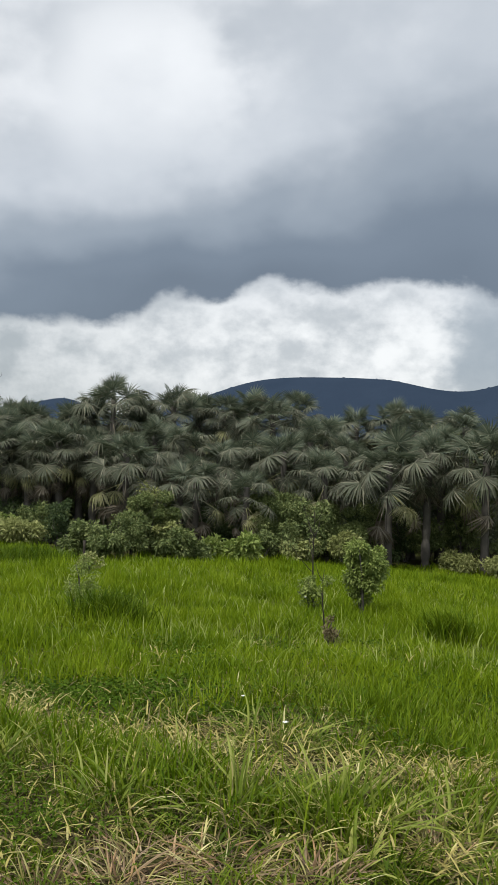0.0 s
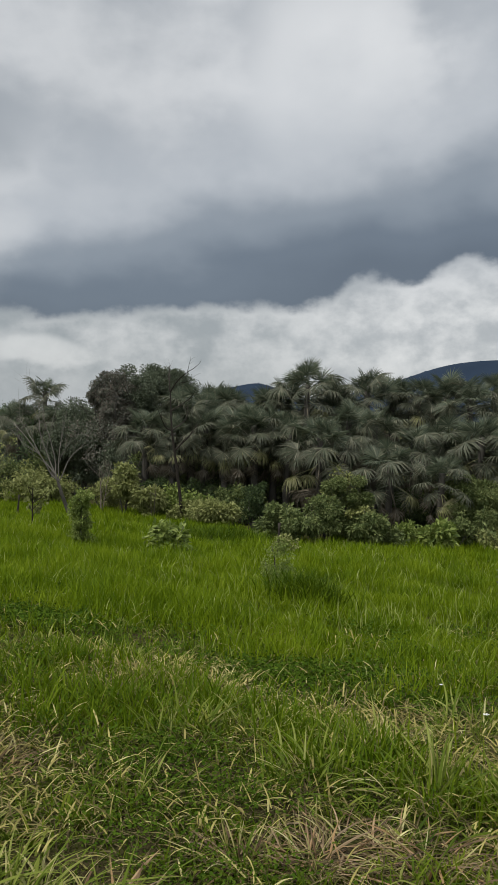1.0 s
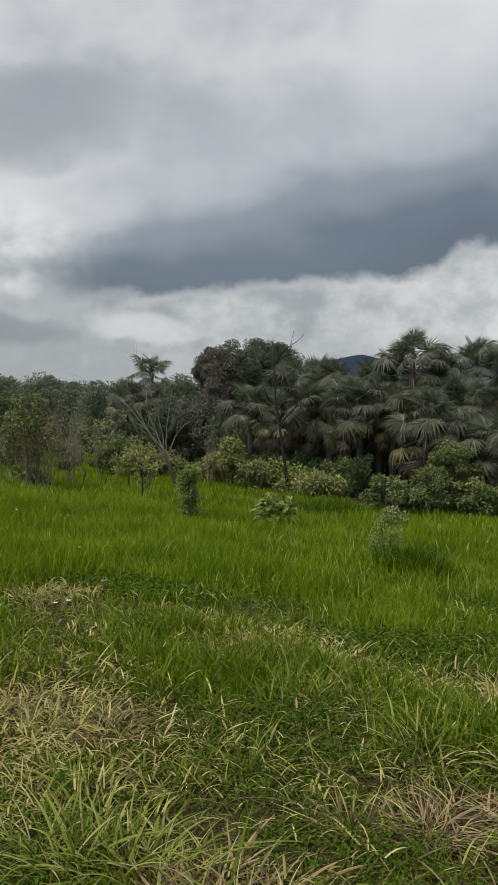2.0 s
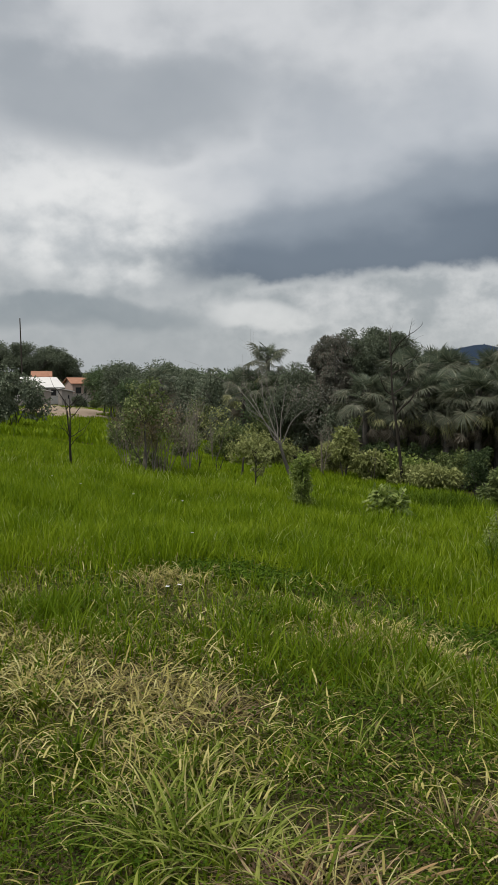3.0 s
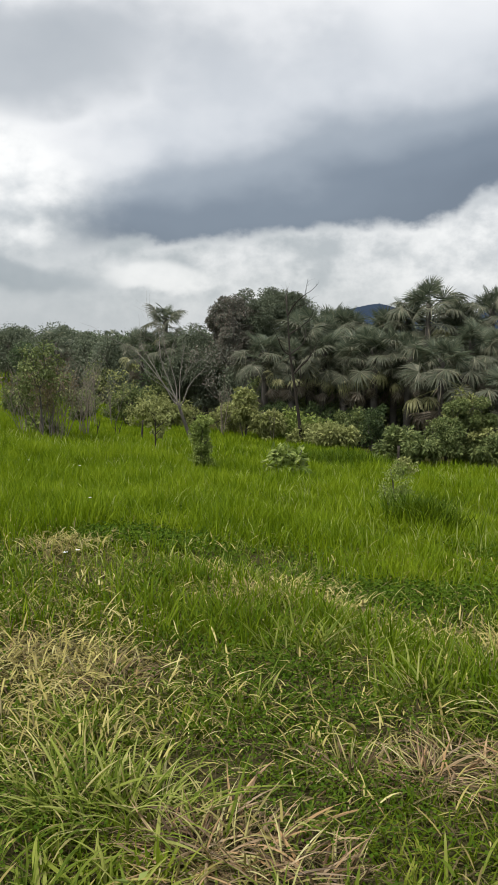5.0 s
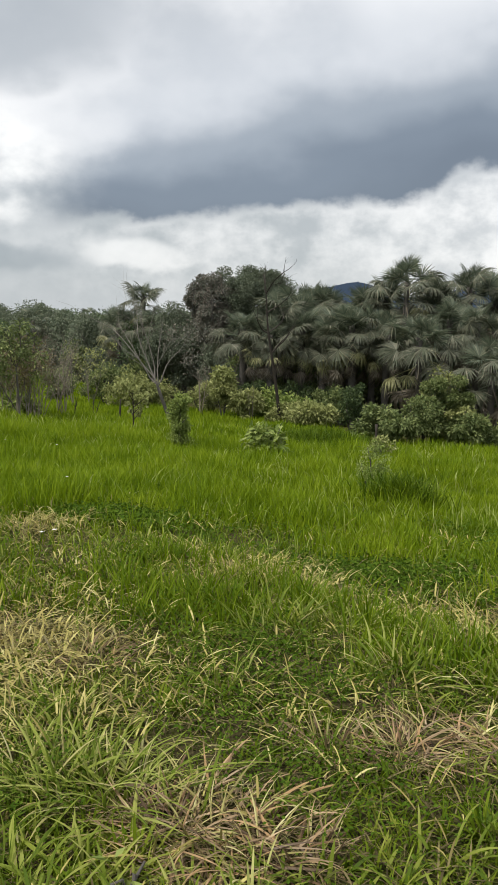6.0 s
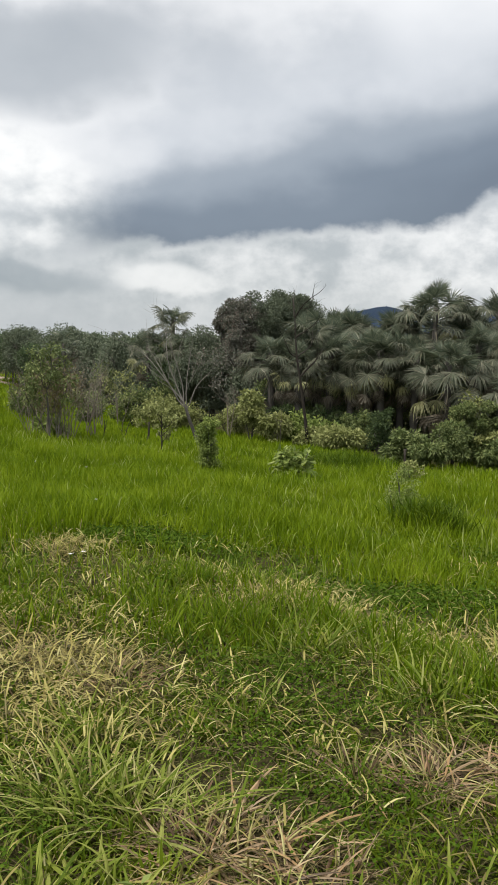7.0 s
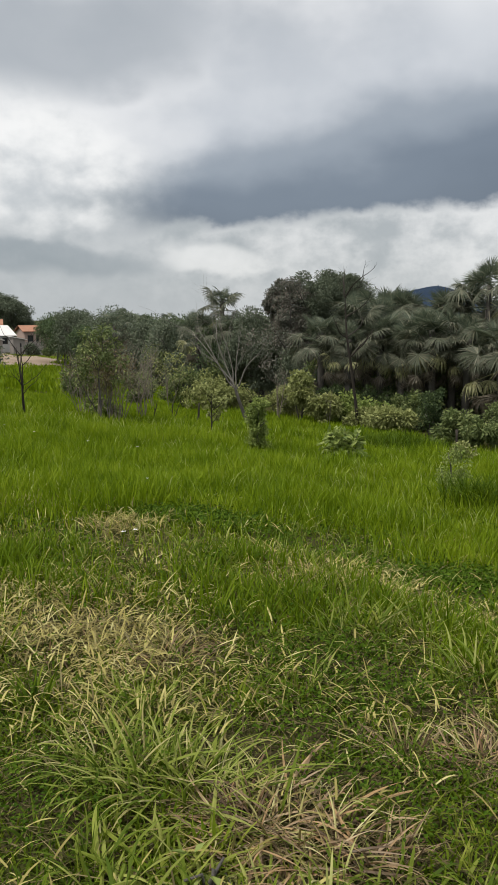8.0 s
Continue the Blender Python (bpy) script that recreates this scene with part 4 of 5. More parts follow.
bare_tree(29.4, 21, 0.55, 509, BARK_DARK, "short dark forked stump in the grass", 2, (0, 0), None, 0.016, "twig_stump", "stump", 1, 0)
bare_tree(26.8, 17.7, 1.02, 510, BARK_DARK, "young thin tree with a small olive crown", 1, (0.02, 0), LEAF_OLIVE, 0.022, "sapling", "sapling", 7, 1, 0.09, 10)
bare_tree(23.75, 14.75, 0.95, 511, BARK, "young tree wrapped in leafy climbers", 1, (0, 0), None, 0.03, "climber_stem", "sapling", 2, 0)
bush(23.75, 14.8, 0.98, 0.42, 0.045, LEAF_FRESH, 512, 36, 200, "upright green sapling wrapped in leafy climbers", "sapling", "sapling", "", True)
bush(18.1, 14.0, 0.66, 0.75, 0.13, LEAF_FRESH, 513, 16, 40, "light green fern-like shrub in the meadow", "shrub", "shrub", "")
bush(-7.6, 12.0, 1.3, 0.85, 0.055, LEAF_FRESH, 514, 30, 240, "leafy green sapling standing in tall grass", "sapling", "sapling", "")
bush(-4.4, 12.4, 0.66, 0.5, 0.05, LEAF_FRESH, 515, 14, 100, "small green shrub beside a bare stick", "shrub", "shrub", "")
bare_tree(-5.3, 9.0, 0.85, 516, BARK_DARK, "broken dark stick with bare twigs in the grass", 1, (-0.12, 0), None, 0.012, "dead_sapling", "dead sapling", 3, 0)
bush(-5.6, 8.85, 0.4, 0.2, 0.035, LEAF_DRY, 518, 8, 60, "dry brown leaves heaped round a broken stick", "dead shrub", "dead_shrub", "")
bush(10.4, 14.6, 0.5, 0.45, 0.05, LEAF_OLIVE, 517, 10, 70, "small pale green shrub beside a post", "shrub", "shrub", "")

bare_tree(-4.2, 14.5, 1.5, 524, BARK_DARK, "thin young tree with sparse dark leaves", 1, (0.02, 0), LEAF_MID, 0.018, "sapling", "sapling", 7, 1, 0.07, 8)
bush(27.5, 2.3, 0.12, 0.12, 0.075, LEAF_FRESH, 525, 3, 3, "small bright green broad-leaved weed in dry grass", "weed", "weed", "")
bush(11.0, 10.7, 0.7, 0.6, 0.035, LEAF_FRESH, 519, 16, 110, "small feathery shrub in tall grass", "shrub", "shrub", "")


def post(bearing, dist, height, lean=0.0):
    g = Geo()
    u = np.linspace(-0.2, 1, 7)
    rng = np.random.default_rng(int(dist * 10))
    tube(g, np.stack([lean * height * u, 0 * u, height * u], -1), 0.024 * (1 + 0.12 * rng.normal(0, 1, 7)), 8)
    ob = tagged(new("fence_post", g.build("fence_post", WOOD_POST, True)), "short weathered dark wooden post in the grass", "post", "old posts")
    ob.matrix_basis = Matrix.Translation(spot(bearing, dist))


post(10.75, 15.0, 0.62)
post(27.7, 21.5, 0.5, 0.08)


# ---- houses ----


def box(g, lo, hi):
    x0, y0, z0 = lo
    x1, y1, z1 = hi
    v = [(x0, y0, z0), (x1, y0, z0), (x1, y1, z0), (x0, y1, z0), (x0, y0, z1), (x1, y0, z1), (x1, y1, z1), (x0, y1, z1)]
    g.add(v, [(0, 3, 2, 1), (4, 5, 6, 7), (0, 1, 5, 4), (1, 2, 6, 5), (2, 3, 7, 6), (3, 0, 4, 7)])


def boxes(name, mat, *pairs):
    g = Geo()
    for lo, hi in pairs:
        box(g, lo, hi)
    return g.build(name, mat)


def wall_with_holes(w, h, holes, mat, thick=0.15):
    """A front wall in x and z with openings (x0, x1, z0, z1)."""
    xs = sorted({0.0, w, *(v for o in holes for v in o[:2])})
    zs = sorted({0.0, h, *(v for o in holes for v in o[2:])})
    n, m = len(xs), len(zs)
    verts = [(x, y, z) for y in (0.0, thick) for x in xs for z in zs]
    solid = {(i, k) for i in range(n - 1) for k in range(m - 1)
             if not any(o[0] < (xs[i] + xs[i + 1]) / 2 < o[1] and o[2] < (zs[k] + zs[k + 1]) / 2 < o[3] for o in holes)}
    back, quads = n * m, []
    for i, k in sorted(solid):
        a, b, c, d = i * m + k, (i + 1) * m + k, (i + 1) * m + k + 1, i * m + k + 1
        quads += [(a, b, c, d), (a + back, d + back, c + back, b + back)]
        for (p, q), beside in (((a, b), (i, k - 1)), ((b, c), (i + 1, k)), ((c, d), (i, k + 1)), ((d, a), (i - 1, k))):
            if beside not in solid:
                quads.append((p, p + back, q + back, q))
    return Geo().add(verts, quads).build("wall", mat)


def house(bearing, dist, turn, w, depth, h, rise, wall, roof, label, windows=(), doors=(), up=0.0):
    """A small one-storey house: front wall on its -y side, gable roof with its ridge along x."""
    root = tagged(new("house"), label, "house", "houses beyond the meadow")
    root.matrix_basis = Matrix.Translation(spot(bearing, dist, up)) @ pose(0, 0, 0, 0, 0, bearing + turn) @ Matrix.Translation((-w / 2, 0, 0))
    holes = [*windows, *doors]
    part("wall", wall_with_holes(w, h, holes, wall), root)
    part("wall", boxes("wall", wall, ((0, depth - 0.15, 0), (w, depth, h))), root)
    for x in (0.0, w - 0.15):
        g = Geo()
        side = [(0.153, 0), (depth - 0.153, 0), (depth - 0.153, h), (depth / 2, h + rise), (0.153, h)]
        g.add([(xx, y, z) for xx in (x, x + 0.15) for y, z in side],
              [(0, 1, 2, 4), (5, 9, 7, 6), (0, 5, 6, 1), (1, 6, 7, 2), (2, 7, 8, 3), (3, 8, 9, 4), (4, 9, 5, 0)], [(2, 3, 4), (7, 9, 8)])
        part("wall", g.build("wall", wall), root)
    for s in (-1, 1):
        g = Geo()
        e = 0.35
        y0, y1 = depth / 2 + s * (depth / 2 + e), depth / 2
        z0, z1 = h + 0.05 - rise * e / (depth / 2), h + rise + 0.05
        t = 0.09
        g.add([(-e, y0, z0), (w + e, y0, z0), (w + e, y1, z1), (-e, y1, z1), (-e, y0, z0 + t), (w + e, y0, z0 + t), (w + e, y1, z1 + t), (-e, y1, z1 + t)],
              [(0, 1, 2, 3), (4, 5, 6, 7), (0, 1, 5, 4), (1, 2, 6, 5), (2, 3, 7, 6), (3, 0, 4, 7)])
        part("roof", g.build("roof", roof), root)
    for x0, x1, z0, z1 in windows:
        win = part("window", boxes("window", DOOR_PAINT, ((x0, 0.04, z0), (x0 + 0.06, 0.1, z1)), ((x1 - 0.06, 0.04, z0), (x1, 0.1, z1)), ((x0 + 0.06, 0.04, z1 - 0.06), (x1 - 0.06, 0.1, z1)), ((x0 + 0.06, 0.04, z0), (x1 - 0.06, 0.1, z0 + 0.06))), root)
        part("pane", boxes("pane", DARK_GLASS, ((x0 + 0.06, 0.065, z0 + 0.06), (x1 - 0.06, 0.075, z1 - 0.06))), win, "dark glass")
    for x0, x1, z0, z1 in doors:
        part("door", boxes("door", DOOR_PAINT, ((x0 + 0.01, 0.05, z0), (x1 - 0.01, 0.1, z1 - 0.01))), root, "dark painted door")
    return root


house(40.42, 122, 22, 4.8, 5.4, 2.3, 1.2, PLASTER, ROOF_PALE, "small grey rendered house with a pale sheet roof", [(0.7, 1.5, 1.1, 2.0), (3.2, 4.0, 1.1, 2.0)], [(2.0, 2.85, 0, 2.1)], 0.2)
house(37.95, 130, 14, 3.5, 5.0, 2.7, 0.75, PINK_WALL, ROOF_CLAY, "unplastered house with an orange clay tile roof", [(0.4, 1.3, 1.2, 2.2), (1.6, 2.1, 1.0, 2.2)], [(2.6, 3.4, 0, 2.1)], 0.3)
house(40.65, 140, 0, 2.6, 5.0, 3.15, 0.75, PLASTER, ROOF_CLAY, "small house with a faded orange clay tile roof", [(0.4, 1.2, 1.1, 2.1)], [(1.8, 2.6, 0, 2.1)], 0.75)
house(35.6, 190, 10, 7.0, 5.0, 3.2, 1.0, PLASTER, ROOF_PALE, "distant pale house among trees", [(1, 2, 1.1, 2.1), (4.6, 5.6, 1.1, 2.1)], [(2.9, 3.8, 0, 2.1)], 1.5)


def lean_to(bearing, dist, turn, w, depth, left, right, up, label):
    """A low block shed with a single roof that slopes across its front."""
    root = tagged(new("shed"), label, "shed", "houses beyond the meadow")
    root.matrix_basis = Matrix.Translation(spot(bearing, dist, up)) @ pose(0, 0, 0, 0, 0, bearing + turn) @ Matrix.Translation((-w / 2, 0, 0))

    def height(x):
        return left + (right - left) * x / w

    def slab(x0, x1, y0, y1, z0, mat):
        g = Geo()
        v = [(x0, y0, z0), (x1, y0, z0), (x1, y1, z0), (x0, y1, z0), (x0, y0, height(x0)), (x1, y0, height(x1)), (x1, y1, height(x1)), (x0, y1, height(x0))]
        return g.add(v, [(0, 3, 2, 1), (4, 5, 6, 7), (0, 1, 5, 4), (1, 2, 6, 5), (2, 3, 7, 6), (3, 0, 4, 7)]).build("wall", mat)

    x0, x1, z0, z1 = w * 0.55, w * 0.7, 0.95, 1.45
    part("wall", slab(0, x0, 0, 0.14, 0, RAW_BLOCK), root)
    part("wall", slab(x1, w, 0, 0.14, 0, RAW_BLOCK), root)
    part("wall", boxes("wall", RAW_BLOCK, ((x0, 0, 0), (x1, 0.14, z0))), root)
    part("wall", slab(x0, x1, 0, 0.14, z1, RAW_BLOCK), root)
    part("wall", slab(0, 0.14, 0.143, depth, 0, RAW_BLOCK), root)
    part("wall", slab(w - 0.14, w, 0.143, depth, 0, PLASTER), root, "pale rendered side wall")
    part("window", boxes("window", DARK_GLASS, ((x0, 0.05, z0), (x1, 0.08, z1))), root, "small dark window")
    e, t = 0.25, 0.1
    za, zb = height(-e) + 0.02, height(w + e) + 0.02
    v = [(-e, -e, za), (w + e, -e, zb), (w + e, depth, zb), (-e, depth, za), (-e, -e, za + t), (w + e, -e, zb + t), (w + e, depth, zb + t), (-e, depth, za + t)]
    part("roof", Geo().add(v, [(0, 3, 2, 1), (4, 5, 6, 7), (0, 1, 5, 4), (1, 2, 6, 5), (2, 3, 7, 6), (3, 0, 4, 7)]).build("roof", ROOF_PALE), root, "pale sheet roof sloping to one side")


lean_to(40.85, 116.5, 10, 3.2, 3.6, 2.5, 1.75, 0.1, "grey block shed with a sloping pale sheet roof")
lean_to(39.05, 118.5, 14, 1.5, 2.0, 2.2, 1.9, 0.1, "small pale rendered outhouse beside the shed")


def garden_wall(bearing, dist, length, height, turn):
    ob = tagged(new("garden_wall", boxes("garden_wall", RAW_BLOCK, ((-length / 2, -0.08, -0.3), (length / 2, 0.08, height)), ((-length / 2, -0.12, height), (length / 2, 0.12, height + 0.06)))),
                "low raw block wall in front of the houses", "wall")
    ob.matrix_basis = Matrix.Translation(spot(bearing, dist)) @ pose(0, 0, 0, 0, 0, bearing + turn)


garden_wall(38.1, 121, 2.4, 1.7, 12)
garden_wall(39.0, 119.8, 1.2, 2.0, 30)
garden_wall(41.6, 113, 2.0, 1.2, -6)


def bare_yard():
    """The trodden clay in front of the houses, laid just over the meadow."""
    rng = np.random.default_rng(9)
    n = 40
    a = np.linspace(0, 2 * np.pi, n, endpoint=False)
    c = spot(39.3, 93)
    wob = 1 + 0.12 * np.sin(3 * a + 1) + 0.08 * np.sin(7 * a) + 0.04 * rng.normal(0, 1, n)
    along = np.array([-math.sin(radians(39.6)), math.cos(radians(39.6))])
    across = np.array([along[1], -along[0]])
    vs, q = [], []
    for k, s in enumerate((1.0, 0.85, 0.6, 0.3)):
        p = np.array([c.x, c.y]) + s * wob[:, None] * (np.cos(a)[:, None] * across * 4.7 + np.sin(a)[:, None] * along * 25)
        z = ground(p[:, 0], p[:, 1]) + (-0.05, 0.15, 0.25, 0.3)[k] + rng.normal(0, 0.05, n) * (k > 0)
        vs.append(np.concatenate([p, z[:, None]], 1))
    for k in range(3):
        for j in range(n):
            q.append((k * n + j, k * n + (j + 1) % n, (k + 1) * n + (j + 1) % n, (k + 1) * n + j))
    v = np.concatenate([*vs, [[c.x, c.y, c.z + 0.3]]])
    t = [(3 * n + j, 3 * n + (j + 1) % n, 4 * n) for j in range(n)]
    me = mesh("dirt_yard", v, q, t, True)
    me.materials.append(CLAY_SOIL)
    tagged(new("dirt_yard", me), "bare pinkish clay yard in front of the houses", "ground", kind="structure")


bare_yard()


def pole(bearing, dist, height, lean):
    g = Geo()
    u = np.linspace(0, 1, 8)
    tube(g, np.stack([lean * height * u, 0 * u, -0.4 + (height + 0.4) * u], -1), 0.16 - 0.08 * u, 8)
    root = tagged(new("utility_pole"), "tall thin dark leaning pole beside trees", "pole")
    root.matrix_basis = Matrix.Translation(spot(bearing, dist)) @ pose(0, 0, 0, 0, 0, bearing)
    part("shaft", g.build("shaft", WOOD_POST, True), root)


pole(41.8, 135, 12.5, -0.03)

# ---- grass ----


def scatter(rng, lo, hi, near, far, per_m2):
    """Even random places over a sector of the meadow."""
    a0, a1 = radians(lo), radians(hi)
    n = int((a1 - a0) / 2 * (far ** 2 - near ** 2) * per_m2)
    r = np.sqrt(rng.uniform(near ** 2, far ** 2, n))
    a = rng.uniform(a0, a1, n)
    return np.stack([-np.sin(a) * r, np.cos(a) * r], -1)


def patchy(xy, scale, seed):
    """Smooth noise from -1 to 1 over the meadow."""
    rng = np.random.default_rng(seed)
    v = np.zeros(len(xy))
    for k in range(9):
        w = rng.normal(0, 1, 2) / scale * 1.7
        v += np.sin(xy @ w + rng.uniform(0, 6.28))
    return v / 3.2


# dry patches: bearing, distance, half width across, half depth, strength
DRY = [(36.8, 4.75, 0.8, 0.5, 1.0), (33.0, 6.65, 0.5, 0.25, 0.8), (33.0, 3.9, 0.8, 0.4, 0.85), (35.8, 3.5, 0.5, 0.25, 0.35), (31.8, 3.3, 0.5, 0.22, 0.5), (8.3, 3.25, 0.5, 0.2, 0.7), (3.0, 3.25, 0.6, 0.22, 0.7), (3.4, 5.0, 0.5, 0.25, 0.8), (35.4, 4.4, 0.75, 0.5, 1.0), (30.2, 4.0, 0.6, 0.36, 1.0), (26.6, 3.75, 0.45, 0.25, 0.8), (38.8, 5.0, 0.8, 0.55, 1.0), (20.0, 5.5, 0.38, 0.25, 0.95), (22.8, 5.9, 0.35, 0.28, 0.75), (16.6, 5.9, 0.42, 0.22, 1.0), (34.3, 6.8, 0.8, 0.3, 0.8), (39.2, 7.7, 0.8, 0.4, 0.6), (7.0, 4.85, 0.7, 0.3, 0.9), (2.0, 4.4, 0.7, 0.35, 0.6),
       (11.6, 4.7, 0.5, 0.25, 0.5), (-4.6, 4.35, 0.7, 0.35, 0.4), (-12.8, 4.5, 0.7, 0.4, 0.9), (-12.1, 3.6, 0.45, 0.3, 0.8), (14.6, 5.5, 0.3, 0.22, 0.65), (12.5, 3.2, 0.35, 0.2, 0.5), (9.0, 3.5, 0.4, 0.2, 0.45), (44, 4.82, 1.0, 0.9, 0.9), (21.0, 2.62, 0.4, 0.25, 0.6)]
# rusty tussocks: bearing, distance, radius
RUSTY = [(21.4, 2.55, 0.27), (16.2, 2.42, 0.2), (24.6, 2.6, 0.16), (8.4, 3.1, 0.13), (6.0, 3.25, 0.2), (1.0, 3.2, 0.16), (-4.9, 3.15, 0.14), (13.4, 3.1, 0.10), (-12.0, 3.6, 0.17), (29.8, 4.0, 0.2), (36.8, 4.4, 0.24)]
BALD = [(b, d, r * 1.25, r * 1.1, 1.0) for b, d, r in RUSTY]
# low creeping herbs
HERBS = [(36.2, 3.05, 0.45, 0.22, 0.85), (8.4, 5.95, 0.8, 0.42, 1.0), (28.0, 7.15, 0.7, 0.35, 1.0), (18.0, 3.92, 0.45, 0.25, 0.9), (12.8, 3.56, 0.55, 0.25, 0.9), (14.8, 3.55, 0.4, 0.2, 0.7), (19.9, 3.25, 0.35, 0.22, 0.7), (15.3, 2.85, 0.4, 0.22, 0.9), (10.0, 2.66, 0.4, 0.22, 0.45), (37.0, 2.78, 0.3, 0.25, 0.9), (33.5, 2.75, 0.2, 0.15, 0.7), (0.8, 5.35, 0.45, 0.3, 0.7), (14.0, 3.6, 0.4, 0.25, 0.7)]
# tall dark clumps: bearing, distance, radius
CLUMPS = [(8.9, 9.3, 0.42), (-12.9, 10.6, 0.34), (14.5, 17.75, 1.0)]
TALL_CLUMPS = [(b, d, r, r, 1.0) for b, d, r in CLUMPS]


# bands of taller green tufts close by
TALL = [(18.2, 5.3, 0.3, 0.22, 0.8), (24.6, 5.7, 0.5, 0.3, 0.9), (20.8, 4.55, 0.6, 0.35, 1.0), (15.0, 4.75, 0.6, 0.35, 1.0), (10.2, 4.3, 0.4, 0.3, 1.0), (28, 5.0, 0.9, 0.32, 1.0), (33.3, 5.35, 0.7, 0.32, 1.0), (38.6, 5.85, 0.7, 0.35, 0.9), (24.4, 4.6, 0.5, 0.28, 0.9), (17.3, 4.55, 0.6, 0.3, 1.0), (12.4, 4.65, 0.6, 0.35, 1.0), (8.1, 4.05, 0.5, 0.35, 1.0), (4.8, 4.25, 0.4, 0.3, 0.9), (-0.7, 3.8, 0.35, 0.25, 1.0),
        (-7.0, 3.75, 0.4, 0.25, 1.0), (-9.1, 5.95, 0.8, 0.4, 1.0), (1.3, 6.05, 0.8, 0.4, 1.0), (-14.5, 5.2, 0.6, 0.4, 1.0), (-15.5, 4.27, 0.4, 0.3, 0.8), (36.1, 2.8, 0.35, 0.25, 0.5)]



def mask(xy, patches):
    v = np.zeros(len(xy))
    for b, d, w, h, s in patches:
        a = radians(b)
        c = np.array([-math.sin(a) * d, math.cos(a) * d])
        along, across = np.array([-math.sin(a), math.cos(a)]), np.array([math.cos(a), math.sin(a)])
        p = xy - c
        v = np.maximum(v, s * np.exp(-((p @ across) / w / 0.8) ** 2 - ((p @ along) / h / 0.85) ** 2))
    return v


def meadow_edge(xy):
    """True where the open meadow lies, short of the grove."""
    b = np.degrees(np.arctan2(-xy[:, 0], xy[:, 1]))
    d = np.hypot(xy[:, 0], xy[:, 1])
    return d < np.interp(b, [-40, -16, -2, 2, 5, 9, 11, 14, 20, 26, 28, 31, 36, 37, 60], [29, 28.5, 25.5, 22.5, 21.3, 20.6, 21.2, 24.2, 26.8, 28.5, 36, 48, 70, 76, 76])


def lawn(name, label, mat, xy, length, width, lean, segs, seed, sway=None, flat=0.0, lift=0.0):
    rng = np.random.default_rng(seed)
    base = np.concatenate([xy, (ground(xy[:, 0], xy[:, 1]) - 0.01 + lift)[:, None]], 1)
    v, q, t = blades(rng, base, length, width, lean, segs, sway, flat)
    me = mesh(name, v, q, t)
    me.materials.append(mat)
    return tagged(new(name, me), label, "grass", kind="stuff")


def tufts(rng, seeds, lo, hi, spread):
    """Places of blades gathered in tufts, the way that each leans out of its tuft, and the tuft's number."""
    per = rng.integers(lo, hi, len(seeds))
    off = rng.normal(0, 1, (per.sum(), 2)) * np.repeat(rng.uniform(0.6, 1.3, len(seeds)) * spread, per)[:, None]
    return np.repeat(seeds, per, 0) + off, np.arctan2(off[:, 1], off[:, 0]), np.repeat(np.arange(len(seeds)), per)


